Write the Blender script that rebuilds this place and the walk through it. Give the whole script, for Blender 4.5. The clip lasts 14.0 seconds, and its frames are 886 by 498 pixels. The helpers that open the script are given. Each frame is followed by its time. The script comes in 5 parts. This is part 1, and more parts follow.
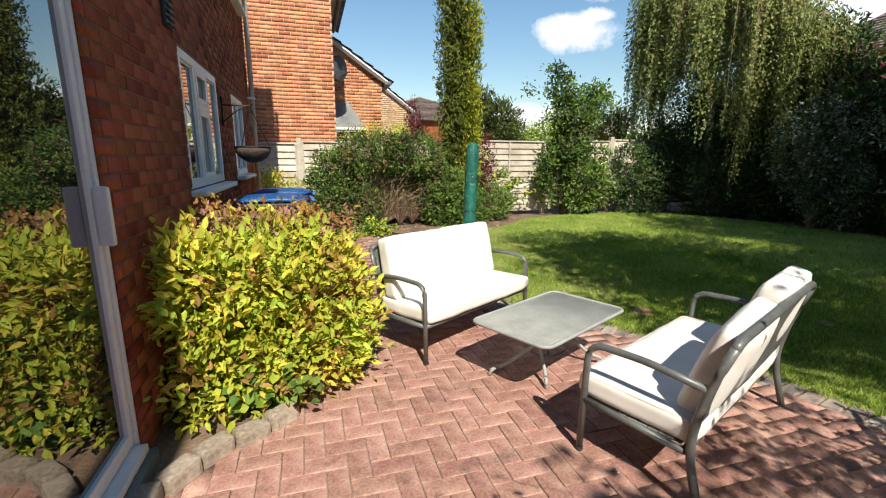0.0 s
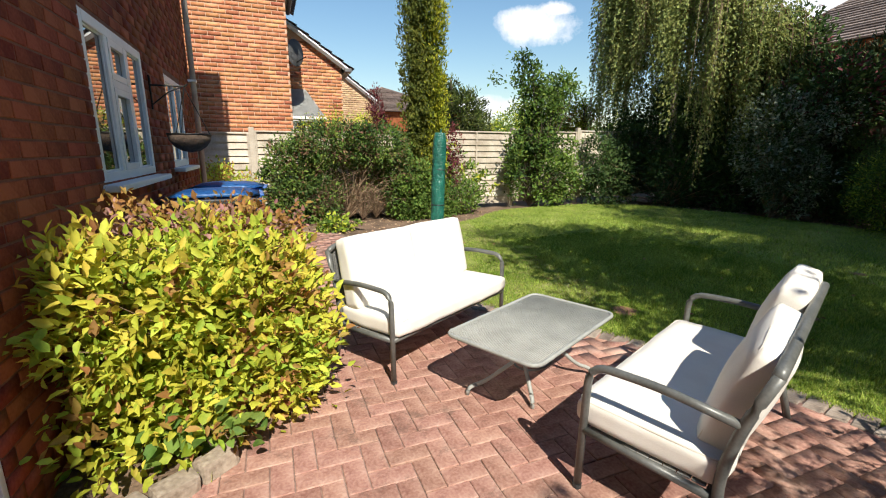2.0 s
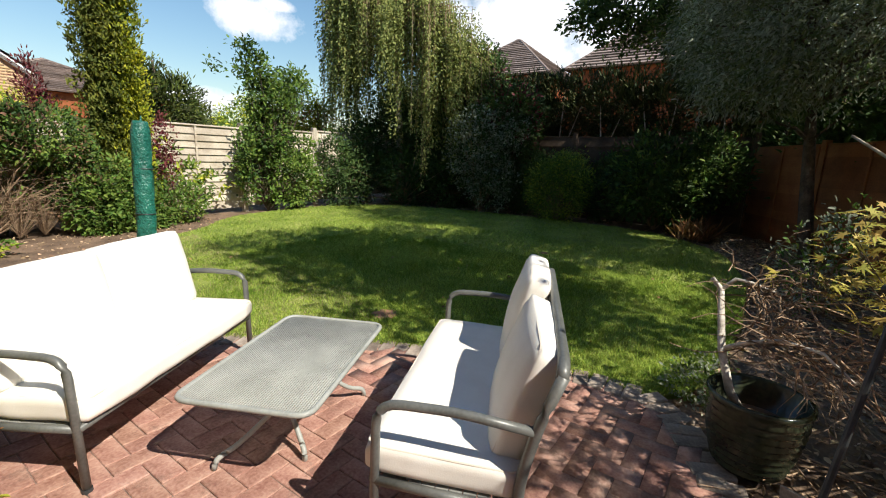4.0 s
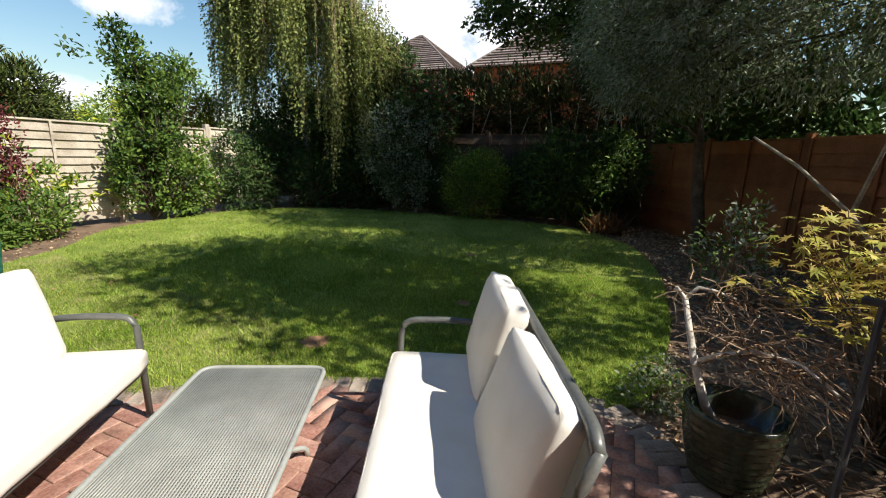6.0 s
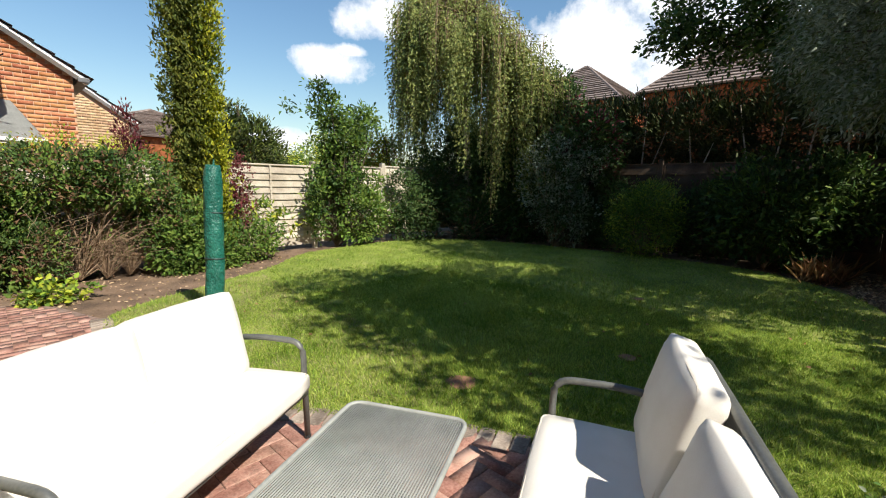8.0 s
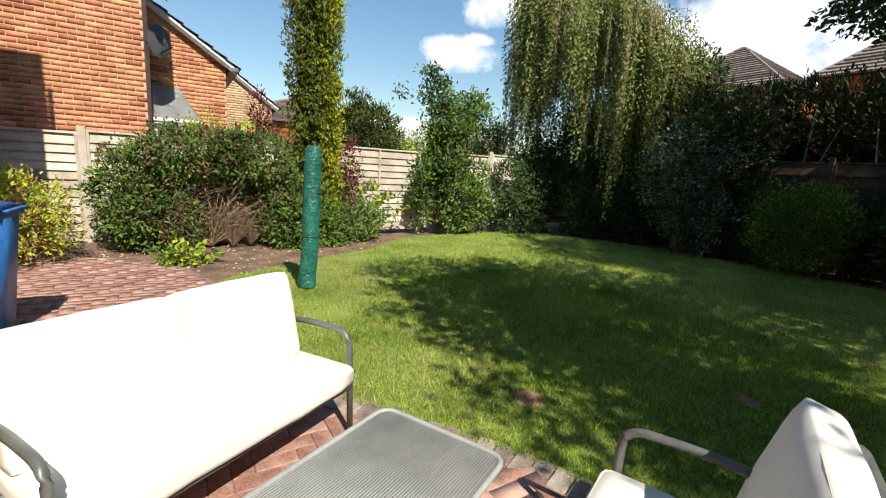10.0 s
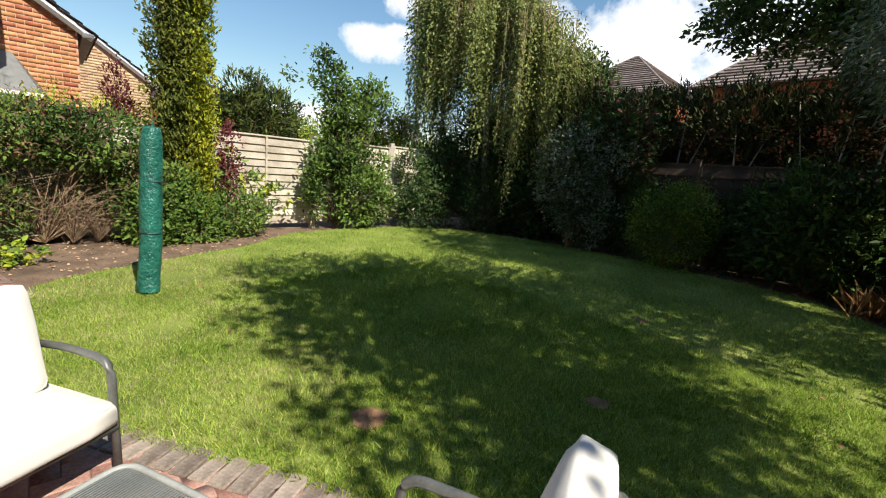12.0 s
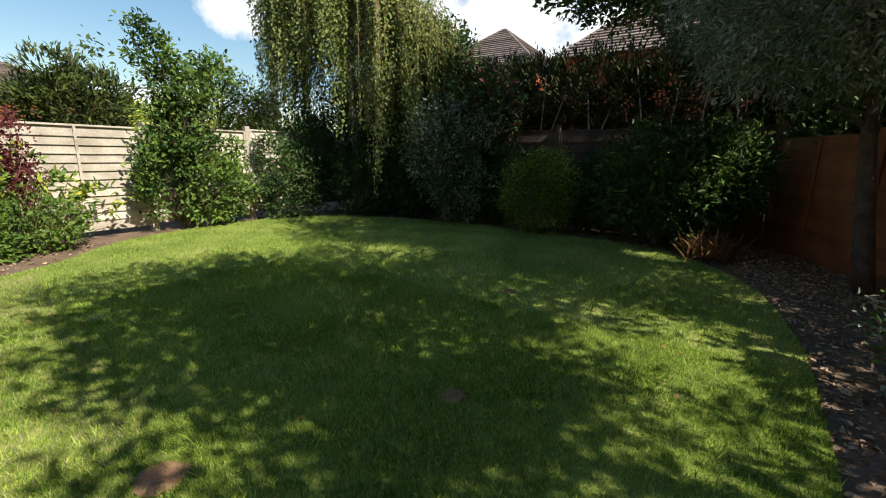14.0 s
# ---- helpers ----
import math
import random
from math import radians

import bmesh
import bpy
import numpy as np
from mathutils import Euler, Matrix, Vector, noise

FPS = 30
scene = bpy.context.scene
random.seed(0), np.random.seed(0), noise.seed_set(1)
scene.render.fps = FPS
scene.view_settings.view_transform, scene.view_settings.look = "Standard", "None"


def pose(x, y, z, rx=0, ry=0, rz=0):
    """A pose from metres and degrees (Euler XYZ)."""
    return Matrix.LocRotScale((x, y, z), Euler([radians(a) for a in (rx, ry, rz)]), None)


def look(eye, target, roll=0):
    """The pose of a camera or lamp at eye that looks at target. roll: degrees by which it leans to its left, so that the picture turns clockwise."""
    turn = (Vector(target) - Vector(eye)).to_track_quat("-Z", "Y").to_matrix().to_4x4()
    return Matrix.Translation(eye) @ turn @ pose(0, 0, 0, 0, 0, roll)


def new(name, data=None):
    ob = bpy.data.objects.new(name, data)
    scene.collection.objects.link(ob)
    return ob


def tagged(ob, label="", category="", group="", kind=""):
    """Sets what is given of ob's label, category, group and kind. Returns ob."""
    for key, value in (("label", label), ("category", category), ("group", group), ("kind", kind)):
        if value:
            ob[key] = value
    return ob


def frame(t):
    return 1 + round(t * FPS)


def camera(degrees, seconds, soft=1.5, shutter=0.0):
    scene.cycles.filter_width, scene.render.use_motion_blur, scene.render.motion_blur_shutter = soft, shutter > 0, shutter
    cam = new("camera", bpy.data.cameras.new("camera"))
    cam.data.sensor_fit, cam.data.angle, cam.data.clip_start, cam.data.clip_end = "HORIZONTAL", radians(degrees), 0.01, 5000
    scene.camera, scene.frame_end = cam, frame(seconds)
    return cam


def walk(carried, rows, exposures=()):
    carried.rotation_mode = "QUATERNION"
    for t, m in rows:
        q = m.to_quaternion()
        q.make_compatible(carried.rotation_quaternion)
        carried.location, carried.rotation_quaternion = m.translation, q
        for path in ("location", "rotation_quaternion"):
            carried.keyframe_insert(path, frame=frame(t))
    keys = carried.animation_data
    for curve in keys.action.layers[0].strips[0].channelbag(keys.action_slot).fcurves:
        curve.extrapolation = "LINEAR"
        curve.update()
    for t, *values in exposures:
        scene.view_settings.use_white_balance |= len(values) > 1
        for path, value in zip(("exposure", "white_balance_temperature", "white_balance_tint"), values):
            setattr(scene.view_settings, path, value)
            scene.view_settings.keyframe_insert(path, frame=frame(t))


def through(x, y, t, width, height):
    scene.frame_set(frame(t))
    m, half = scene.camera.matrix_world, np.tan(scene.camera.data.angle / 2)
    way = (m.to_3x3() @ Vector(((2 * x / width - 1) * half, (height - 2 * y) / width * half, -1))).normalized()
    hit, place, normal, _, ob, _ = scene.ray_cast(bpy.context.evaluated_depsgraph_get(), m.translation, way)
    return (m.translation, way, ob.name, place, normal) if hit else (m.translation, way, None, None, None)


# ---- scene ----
cam = camera(91.3, 14.0, soft=1.1)
PATH = [
    (0, (0.799, 0.478, 1.417), (1.371, 2.35, 1.005), 0.3),
    (0.5, (0.786, 0.598, 1.405), (1.36, 2.466, 0.981), 0.5),
    (1, (0.789, 0.698, 1.391), (1.41, 2.546, 0.944), 0.6),
    (1.5, (0.829, 0.772, 1.384), (1.506, 2.598, 0.928), 0.7),
    (2, (0.9, 0.857, 1.387), (1.618, 2.67, 0.943), 0.3),
    (2.5, (0.976, 0.904, 1.393), (1.881, 2.642, 0.988), 0.5),
    (3, (1.005, 1.011, 1.374), (2.316, 2.473, 0.993), 1.9),
    (3.5, (0.986, 1.129, 1.372), (2.547, 2.319, 0.985), 1.7),
    (3.7, (1.017, 1.158, 1.36), (2.6, 2.314, 0.964), 1.9),
    (5.8, (1.253, 1.538, 1.399), (3.041, 2.318, 0.957), 1.5),
    (6, (1.263, 1.572, 1.417), (3.067, 2.326, 0.998), 1.6),
    (6.5, (1.257, 1.638, 1.442), (3.069, 2.414, 1.107), 1.7),
    (7, (1.288, 1.661, 1.444), (3.064, 2.536, 1.163), 1.6),
    (7.5, (1.35, 1.671, 1.442), (3.016, 2.741, 1.162), 1.3),
    (8, (1.438, 1.677, 1.44), (2.878, 3.034, 1.15), 0.7),
    (8.5, (1.498, 1.691, 1.424), (2.8, 3.178, 1.12), 0.7),
    (9, (1.571, 1.745, 1.423), (2.746, 3.331, 1.098), 1.2),
    (9.2, (1.614, 1.775, 1.428), (2.752, 3.386, 1.095), 1.9),
    (11.3, (2.219, 1.697, 1.426), (3.211, 3.396, 1.066), 3.0),
    (11.5, (2.268, 1.698, 1.443), (3.35, 3.341, 1.078), 3.4),
    (12, (2.45, 1.711, 1.453), (3.776, 3.165, 1.096), 4.8),
    (12.5, (2.608, 1.681, 1.445), (4.041, 3.024, 1.065), 4.0),
    (13, (2.807, 1.604, 1.445), (4.25, 2.929, 1.042), 2.2),
    (13.5, (2.921, 1.582, 1.45), (4.458, 2.791, 1.03), 0.7),
    (14, (3.054, 1.644, 1.459), (4.67, 2.743, 1.032), 0.9),
]
walk(cam, [(t, look(eye, target, roll)) for t, eye, target, roll in PATH])

# ---- world, sun and sky ----
SUN_DIR = Vector((0.025, 1.0, -1.07)).normalized()
sun_data = bpy.data.lights.new("sun", "SUN")
sun_data.energy, sun_data.angle, sun_data.color = 5.0, radians(0.5), (1.0, 0.935, 0.83)
sun_ob = new("sun", sun_data)
sun_ob.matrix_world = look((0, 0, 0), SUN_DIR)
scene.view_settings.exposure = 0.5

CLOUDS = [  # direction, half width, half height (radians)
    ((273, 419, 126), 0.088, 0.04), ((287, 410, 141), 0.045, 0.016), ((446, 226, 142), 0.25, 0.10),
    ((316, 388, 178), 0.10, 0.055), ((212, 452, 46), 0.13, 0.03), ((900, 150, 260), 0.35, 0.15), ((-60, 500, 45), 0.3, 0.03),
]
world = bpy.data.worlds.new("sky")
scene.world = world
world.use_nodes = True
wn, wl = world.node_tree.nodes, world.node_tree.links
wn.clear()
w_out = wn.new("ShaderNodeOutputWorld")
w_bg = wn.new("ShaderNodeBackground")
w_bg.inputs["Strength"].default_value = 0.095
w_sky = wn.new("ShaderNodeTexSky")
w_sky.sky_type, w_sky.sun_disc = "NISHITA", False
w_sky.sun_elevation, w_sky.sun_rotation = radians(46.9), radians(181.4)
w_sky.air_density, w_sky.dust_density, w_sky.ozone_density = 1.5, 0.05, 4.0
w_tc = wn.new("ShaderNodeTexCoord")
w_noise = wn.new("ShaderNodeTexNoise")
w_noise.inputs["Scale"].default_value, w_noise.inputs["Detail"].default_value = 9.0, 7.0
w_noise.inputs["Roughness"].default_value = 0.62
wl.new(w_tc.outputs["Generated"], w_noise.inputs["Vector"])


def w_math(op, a, b=None, clamp=False):
    n = wn.new("ShaderNodeMath")
    n.operation, n.use_clamp = op, clamp
    for k, v in enumerate((a, b)):
        if v is None:
            continue
        if isinstance(v, (int, float)):
            n.inputs[k].default_value = v
        else:
            wl.new(v, n.inputs[k])
    return n.outputs[0]


def w_dot(v):
    n = wn.new("ShaderNodeVectorMath")
    n.operation = "DOT_PRODUCT"
    wl.new(w_tc.outputs["Generated"], n.inputs[0])
    n.inputs[1].default_value = v
    return n.outputs["Value"]


mask = None
for d, hw, hh in CLOUDS:
    d = Vector(d).normalized()
    side = d.cross(Vector((0, 0, 1))).normalized()
    up = side.cross(d)
    u = w_math("DIVIDE", w_dot(side), hw)
    v = w_math("DIVIDE", w_dot(up), hh)
    r = w_math("SQRT", w_math("ADD", w_math("MULTIPLY", u, u), w_math("MULTIPLY", v, v)))
    ahead = w_math("GREATER_THAN", w_dot(d), 0.2)
    near = w_math("ADD", w_math("MULTIPLY", w_math("SUBTRACT", 1.0, r), ahead), w_math("SUBTRACT", ahead, 1.0))
    near = w_math("MAXIMUM", near, -1.0)
    mask = near if mask is None else w_math("MAXIMUM", mask, near)
body = w_math("ADD", mask, w_math("MULTIPLY", w_math("SUBTRACT", w_noise.outputs["Fac"], 0.5), 2.4))
cover = w_math("MULTIPLY", body, 2.2, clamp=True)
w_mix = wn.new("ShaderNodeMix")
w_mix.data_type = "RGBA"
wl.new(cover, w_mix.inputs["Factor"])
w_hue = wn.new("ShaderNodeHueSaturation")
w_hue.inputs["Saturation"].default_value = 1.12
wl.new(w_sky.outputs["Color"], w_hue.inputs["Color"])
wl.new(w_hue.outputs["Color"], w_mix.inputs["A"])
w_mix.inputs["B"].default_value = (8.6, 8.8, 9.2, 1)
wl.new(w_mix.outputs["Result"], w_bg.inputs["Color"])
wl.new(w_bg.outputs[0], w_out.inputs["Surface"])


# ---- materials ----
def material(name, c1, c2, rough=0.7, scale=6.0, fine=60.0, bump=0.2, island=0.0, hue=0.0, metal=0.0, c3=None, spec=0.5, distance=0.01):
    """Two colours mixed by coarse and fine noise, with a random shift from piece to piece."""
    m = bpy.data.materials.new(name)
    m.use_nodes = True
    n, l = m.node_tree.nodes, m.node_tree.links
    b = n["Principled BSDF"]
    tc = n.new("ShaderNodeTexCoord")
    a = n.new("ShaderNodeTexNoise")
    a.inputs["Scale"].default_value, a.inputs["Detail"].default_value = scale, 5
    f = n.new("ShaderNodeTexNoise")
    f.inputs["Scale"].default_value, f.inputs["Detail"].default_value = fine, 4
    for t in (a, f):
        l.new(tc.outputs["Object"], t.inputs["Vector"])
    ma = n.new("ShaderNodeMath")
    ma.operation = "MULTIPLY_ADD"
    l.new(f.outputs["Fac"], ma.inputs[0])
    ma.inputs[1].default_value = 0.6
    l.new(a.outputs["Fac"], ma.inputs[2])
    ramp = n.new("ShaderNodeValToRGB")
    ramp.color_ramp.elements[0].position, ramp.color_ramp.elements[1].position = 0.55, 1.05
    ramp.color_ramp.elements[0].color, ramp.color_ramp.elements[1].color = (*c1, 1), (*c2, 1)
    if c3:
        e = ramp.color_ramp.elements.new(0.8)
        e.color = (*c3, 1)
    fac = ma.outputs[0]
    colour = ramp.outputs["Color"]
    if island:
        info, geo = n.new("ShaderNodeObjectInfo"), n.new("ShaderNodeNewGeometry")
        add = n.new("ShaderNodeMath")
        add.operation = "ADD"
        l.new(info.outputs["Random"], add.inputs[0])
        l.new(geo.outputs["Random Per Island"], add.inputs[1])
        fr = n.new("ShaderNodeMath")
        fr.operation = "FRACT"
        l.new(add.outputs[0], fr.inputs[0])
        shift = n.new("ShaderNodeMath")
        shift.operation = "MULTIPLY_ADD"
        l.new(fr.outputs[0], shift.inputs[0])
        shift.inputs[1].default_value, shift.inputs[2].default_value = 0.5 * island, -0.25 * island
        add2 = n.new("ShaderNodeMath")
        l.new(fac, add2.inputs[0])
        l.new(shift.outputs[0], add2.inputs[1])
        fac = add2.outputs[0]
        hs = n.new("ShaderNodeHueSaturation")
        mr = n.new("ShaderNodeMapRange")
        mr.inputs["To Min"].default_value, mr.inputs["To Max"].default_value = 1 - 0.35 * island, 1 + 0.35 * island
        l.new(fr.outputs[0], mr.inputs["Value"])
        l.new(mr.outputs[0], hs.inputs["Value"])
        if hue:
            h2 = n.new("ShaderNodeMapRange")
            h2.inputs["To Min"].default_value, h2.inputs["To Max"].default_value = 0.5 - hue, 0.5 + hue
            wobble = n.new("ShaderNodeMath")
            wobble.operation = "PINGPONG"
            l.new(fr.outputs[0], wobble.inputs[0])
            wobble.inputs[1].default_value = 0.37
            l.new(wobble.outputs[0], h2.inputs["Value"])
            h2.inputs["From Max"].default_value = 0.37
            l.new(h2.outputs[0], hs.inputs["Hue"])
        l.new(colour, hs.inputs["Color"])
        colour = hs.outputs["Color"]
    l.new(fac, ramp.inputs["Fac"])
    l.new(colour, b.inputs["Base Color"])
    b.inputs["Roughness"].default_value, b.inputs["Metallic"].default_value = rough, metal
    b.inputs["Specular IOR Level"].default_value = spec
    if bump:
        bp = n.new("ShaderNodeBump")
        bp.inputs["Strength"].default_value, bp.inputs["Distance"].default_value = bump, distance
        l.new(ma.outputs[0], bp.inputs["Height"])
        l.new(bp.outputs[0], b.inputs["Normal"])
    return m


def leaf_material(name, c1, c2, vary=0.5, hue=0.03, through=0.35, rough=0.6):
    m = material(name, c1, c2, rough, 1.3, 40, 0, vary, hue, spec=0.22)
    n, l = m.node_tree.nodes, m.node_tree.links
    b = n["Principled BSDF"]
    src = b.inputs["Base Color"].links[0].from_socket
    tr = n.new("ShaderNodeBsdfTranslucent")
    l.new(src, tr.inputs["Color"])
    mx = n.new("ShaderNodeMixShader")
    mx.inputs[0].default_value = through
    l.new(b.outputs[0], mx.inputs[1])
    l.new(tr.outputs[0], mx.inputs[2])
    l.new(mx.outputs[0], n["Material Output"].inputs["Surface"])
    return m


M = {}
M["soil"] = material("soil", (0.085, 0.054, 0.034), (0.25, 0.165, 0.105), 0.95, 3, 45, 0.8, distance=0.03)
M["turf"] = material("turf", (0.10, 0.14, 0.02), (0.33, 0.34, 0.09), 0.95, 1.2, 30, 0.8, c3=(0.20, 0.25, 0.04))
M["grass"] = leaf_material("grass", (0.15, 0.27, 0.02), (0.43, 0.54, 0.11), 0.85, 0.025, 0.33, 0.55)
M["paver"] = material("paver", (0.25, 0.112, 0.082), (0.51, 0.325, 0.25), 0.9, 5, 70, 0.4, 0.22, 0.005, c3=(0.41, 0.228, 0.172))
n, l = M["paver"].node_tree.nodes, M["paver"].node_tree.links
p_src = n["Principled BSDF"].inputs["Base Color"].links[0].from_socket
p_geo, p_noise, p_ramp, p_mix = n.new("ShaderNodeNewGeometry"), n.new("ShaderNodeTexNoise"), n.new("ShaderNodeValToRGB"), n.new("ShaderNodeMix")
l.new(p_geo.outputs["Position"], p_noise.inputs["Vector"])
p_noise.inputs["Scale"].default_value, p_noise.inputs["Detail"].default_value, p_noise.inputs["Roughness"].default_value = 4.5, 12, 0.8
p_ramp.color_ramp.elements[0].position, p_ramp.color_ramp.elements[1].position = 0.53, 0.68
l.new(p_noise.outputs["Fac"], p_ramp.inputs["Fac"])
p_mix.data_type = "RGBA"
l.new(p_ramp.outputs["Color"], p_mix.inputs["Factor"])
l.new(p_src, p_mix.inputs["A"])
p_mix.inputs["B"].default_value = (0.15, 0.09, 0.068, 1)
l.new(p_mix.outputs["Result"], n["Principled BSDF"].inputs["Base Color"])
M["edge_paver"] = material("edge_paver", (0.17, 0.13, 0.10), (0.42, 0.35, 0.28), 0.9, 5, 60, 0.4, 0.4)
M["sand"] = material("sand_joint", (0.09, 0.062, 0.048), (0.34, 0.235, 0.185), 0.95, 3, 40, 0.5)
M["kerb"] = material("kerb_stone", (0.22, 0.17, 0.12), (0.48, 0.40, 0.31), 0.9, 6, 50, 0.5, 0.3)
M["brick"] = material("brick", (0.20, 0.046, 0.022), (0.37, 0.11, 0.052), 0.9, 4, 60, 0.4, 0.45, 0.012, spec=0.2)
M["brick_orange"] = material("brick_orange", (0.41, 0.135, 0.055), (0.64, 0.28, 0.125), 0.85, 3, 40, 0.3, 0.62, 0.012)
M["brick_yellow"] = material("brick_yellow", (0.42, 0.26, 0.13), (0.62, 0.44, 0.25), 0.85, 3, 40, 0.3, 0.4, 0.01)
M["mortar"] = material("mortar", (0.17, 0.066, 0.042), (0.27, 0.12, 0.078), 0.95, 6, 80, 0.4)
M["mortar_pale"] = material("mortar_pale", (0.50, 0.30, 0.19), (0.64, 0.43, 0.30), 0.95, 6, 80, 0.4)
M["upvc"] = material("white_plastic_frame", (0.72, 0.73, 0.73), (0.84, 0.84, 0.83), 0.35, 4, 60, 0.03)
M["grey_trim"] = material("grey_trim", (0.10, 0.10, 0.10), (0.2, 0.2, 0.2), 0.6, 5, 60, 0.1)
M["fence"] = material("fence_board", (0.34, 0.28, 0.21), (0.66, 0.59, 0.48), 0.85, 3, 55, 0.5, 0.35, 0.006)
M["concrete"] = material("concrete", (0.42, 0.36, 0.28), (0.60, 0.53, 0.43), 0.9, 4, 60, 0.35)
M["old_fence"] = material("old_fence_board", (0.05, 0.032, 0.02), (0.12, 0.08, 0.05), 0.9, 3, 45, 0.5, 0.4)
M["brown_fence"] = material("brown_fence_board", (0.19, 0.068, 0.022), (0.34, 0.135, 0.046), 0.85, 3, 45, 0.4, 0.4)
M["mesh"] = material("pale_grey_mesh", (0.27, 0.28, 0.255), (0.38, 0.39, 0.36), 0.5, 8, 90, 0.05)
M["frame"] = material("grey_painted_metal", (0.105, 0.11, 0.102), (0.18, 0.185, 0.172), 0.42, 8, 90, 0.05, metal=0.25)
M["cushion"] = material("cream_cushion_fabric", (0.76, 0.72, 0.64), (0.86, 0.83, 0.76), 0.95, 5, 260, 0.22, spec=0.1, distance=0.004)
M["piping"] = material("cream_piping", (0.66, 0.60, 0.50), (0.76, 0.70, 0.60), 0.9, 5, 160, 0.1)
M["glass_top"] = material("frosted_glass", (0.30, 0.32, 0.29), (0.40, 0.42, 0.38), 0.28, 3, 200, 0.12, distance=0.002)
M["sling"] = material("woven_sling", (0.19, 0.19, 0.175), (0.30, 0.30, 0.28), 0.7, 6, 220, 0.4, distance=0.003)
M["cover"] = material("green_plastic_cover", (0.008, 0.075, 0.055), (0.03, 0.19, 0.14), 0.3, 7, 40, 0.9, distance=0.03)
M["pot"] = material("glazed_pot", (0.014, 0.019, 0.011), (0.05, 0.06, 0.034), 0.16, 6, 50, 0.15)
M["bark"] = material("bark", (0.05, 0.036, 0.025), (0.16, 0.12, 0.085), 0.95, 9, 60, 0.8, distance=0.02)
M["white_bark"] = material("white_bark", (0.34, 0.30, 0.25), (0.72, 0.67, 0.58), 0.85, 14, 70, 0.6)
M["pale_bark"] = material("pale_bark", (0.22, 0.18, 0.13), (0.50, 0.43, 0.33), 0.9, 12, 70, 0.6)
M["twig"] = material("twig", (0.14, 0.085, 0.05), (0.38, 0.27, 0.17), 0.9, 9, 60, 0.3, 0.5)
M["blue_plastic"] = material("blue_plastic", (0.015, 0.10, 0.36), (0.05, 0.22, 0.55), 0.4, 6, 70, 0.1)
M["dark_plastic"] = material("dark_plastic", (0.015, 0.018, 0.02), (0.05, 0.055, 0.055), 0.45, 6, 70, 0.1)
M["wicker"] = material("basket_liner", (0.03, 0.02, 0.014), (0.10, 0.07, 0.05), 0.95, 14, 70, 0.9)
M["iron"] = material("black_iron", (0.012, 0.012, 0.012), (0.035, 0.033, 0.03), 0.55, 8, 90, 0.15, metal=0.6)
M["steel"] = material("worn_steel", (0.20, 0.20, 0.20), (0.42, 0.41, 0.40), 0.38, 8, 90, 0.15, metal=0.8)
M["tile_roof"] = material("roof_tile", (0.13, 0.095, 0.08), (0.27, 0.21, 0.18), 0.85, 3, 30, 0.4, 0.5)
M["slate"] = material("dark_roof_tile", (0.07, 0.05, 0.055), (0.15, 0.11, 0.11), 0.8, 3, 30, 0.4, 0.4)
M["lead"] = material("grey_lead_roof", (0.30, 0.31, 0.30), (0.42, 0.43, 0.41), 0.6, 4, 40, 0.1)
M["dish"] = material("grey_dish", (0.10, 0.105, 0.11), (0.18, 0.185, 0.19), 0.5, 5, 60, 0.05)
M["bare"] = material("bare_earth", (0.20, 0.095, 0.05), (0.36, 0.20, 0.11), 0.95, 9, 60, 0.7)
M["litter"] = material("leaf_litter", (0.20, 0.12, 0.06), (0.52, 0.38, 0.23), 0.9, 5, 50, 0.2, 0.8, 0.02)
M["glass"] = bpy.data.materials.new("window_glass")
M["glass"].use_nodes = True
g = M["glass"].node_tree.nodes["Principled BSDF"]
g.inputs["Base Color"].default_value, g.inputs["Roughness"].default_value = (0.012, 0.015, 0.017, 1), 0.015
g.inputs["IOR"].default_value = 2.7  # two panes, four reflecting faces
g.inputs["Coat Weight"].default_value, g.inputs["Coat Roughness"].default_value = 1.0, 0.01

M["gold"] = leaf_material("golden_leaf", (0.38, 0.39, 0.03), (0.70, 0.64, 0.09), 0.45, 0.03, 0.35)
M["gold_green"] = leaf_material("yellow_green_leaf", (0.27, 0.37, 0.03), (0.56, 0.62, 0.08), 0.5, 0.03, 0.35)
M["dead_leaf"] = leaf_material("dead_leaf", (0.10, 0.055, 0.03), (0.24, 0.15, 0.08), 0.5, 0.02, 0.2)
M["bronze"] = leaf_material("bronze_leaf", (0.26, 0.13, 0.035), (0.45, 0.28, 0.08), 0.5, 0.03, 0.35)
M["flower"] = leaf_material("faded_pink_flower", (0.26, 0.12, 0.11), (0.42, 0.24, 0.19), 0.5, 0.02, 0.2)
M["green"] = leaf_material("green_leaf", (0.075, 0.145, 0.026), (0.20, 0.30, 0.058), 0.6, 0.025)
M["dark_green"] = leaf_material("dark_green_leaf", (0.035, 0.07, 0.02), (0.09, 0.15, 0.04), 0.6, 0.025, 0.25)
M["olive"] = leaf_material("olive_leaf", (0.10, 0.135, 0.055), (0.25, 0.29, 0.13), 0.6, 0.02, 0.42)
M["silver"] = leaf_material("silver_leaf", (0.24, 0.275, 0.19), (0.48, 0.52, 0.39), 0.6, 0.015, 0.42)
# gold for the yew's sunlit edge, and for the yellow conifer
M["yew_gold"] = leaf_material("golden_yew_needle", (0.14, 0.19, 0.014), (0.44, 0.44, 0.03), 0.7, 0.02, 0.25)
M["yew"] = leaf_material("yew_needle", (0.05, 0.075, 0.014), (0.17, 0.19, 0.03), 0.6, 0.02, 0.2)
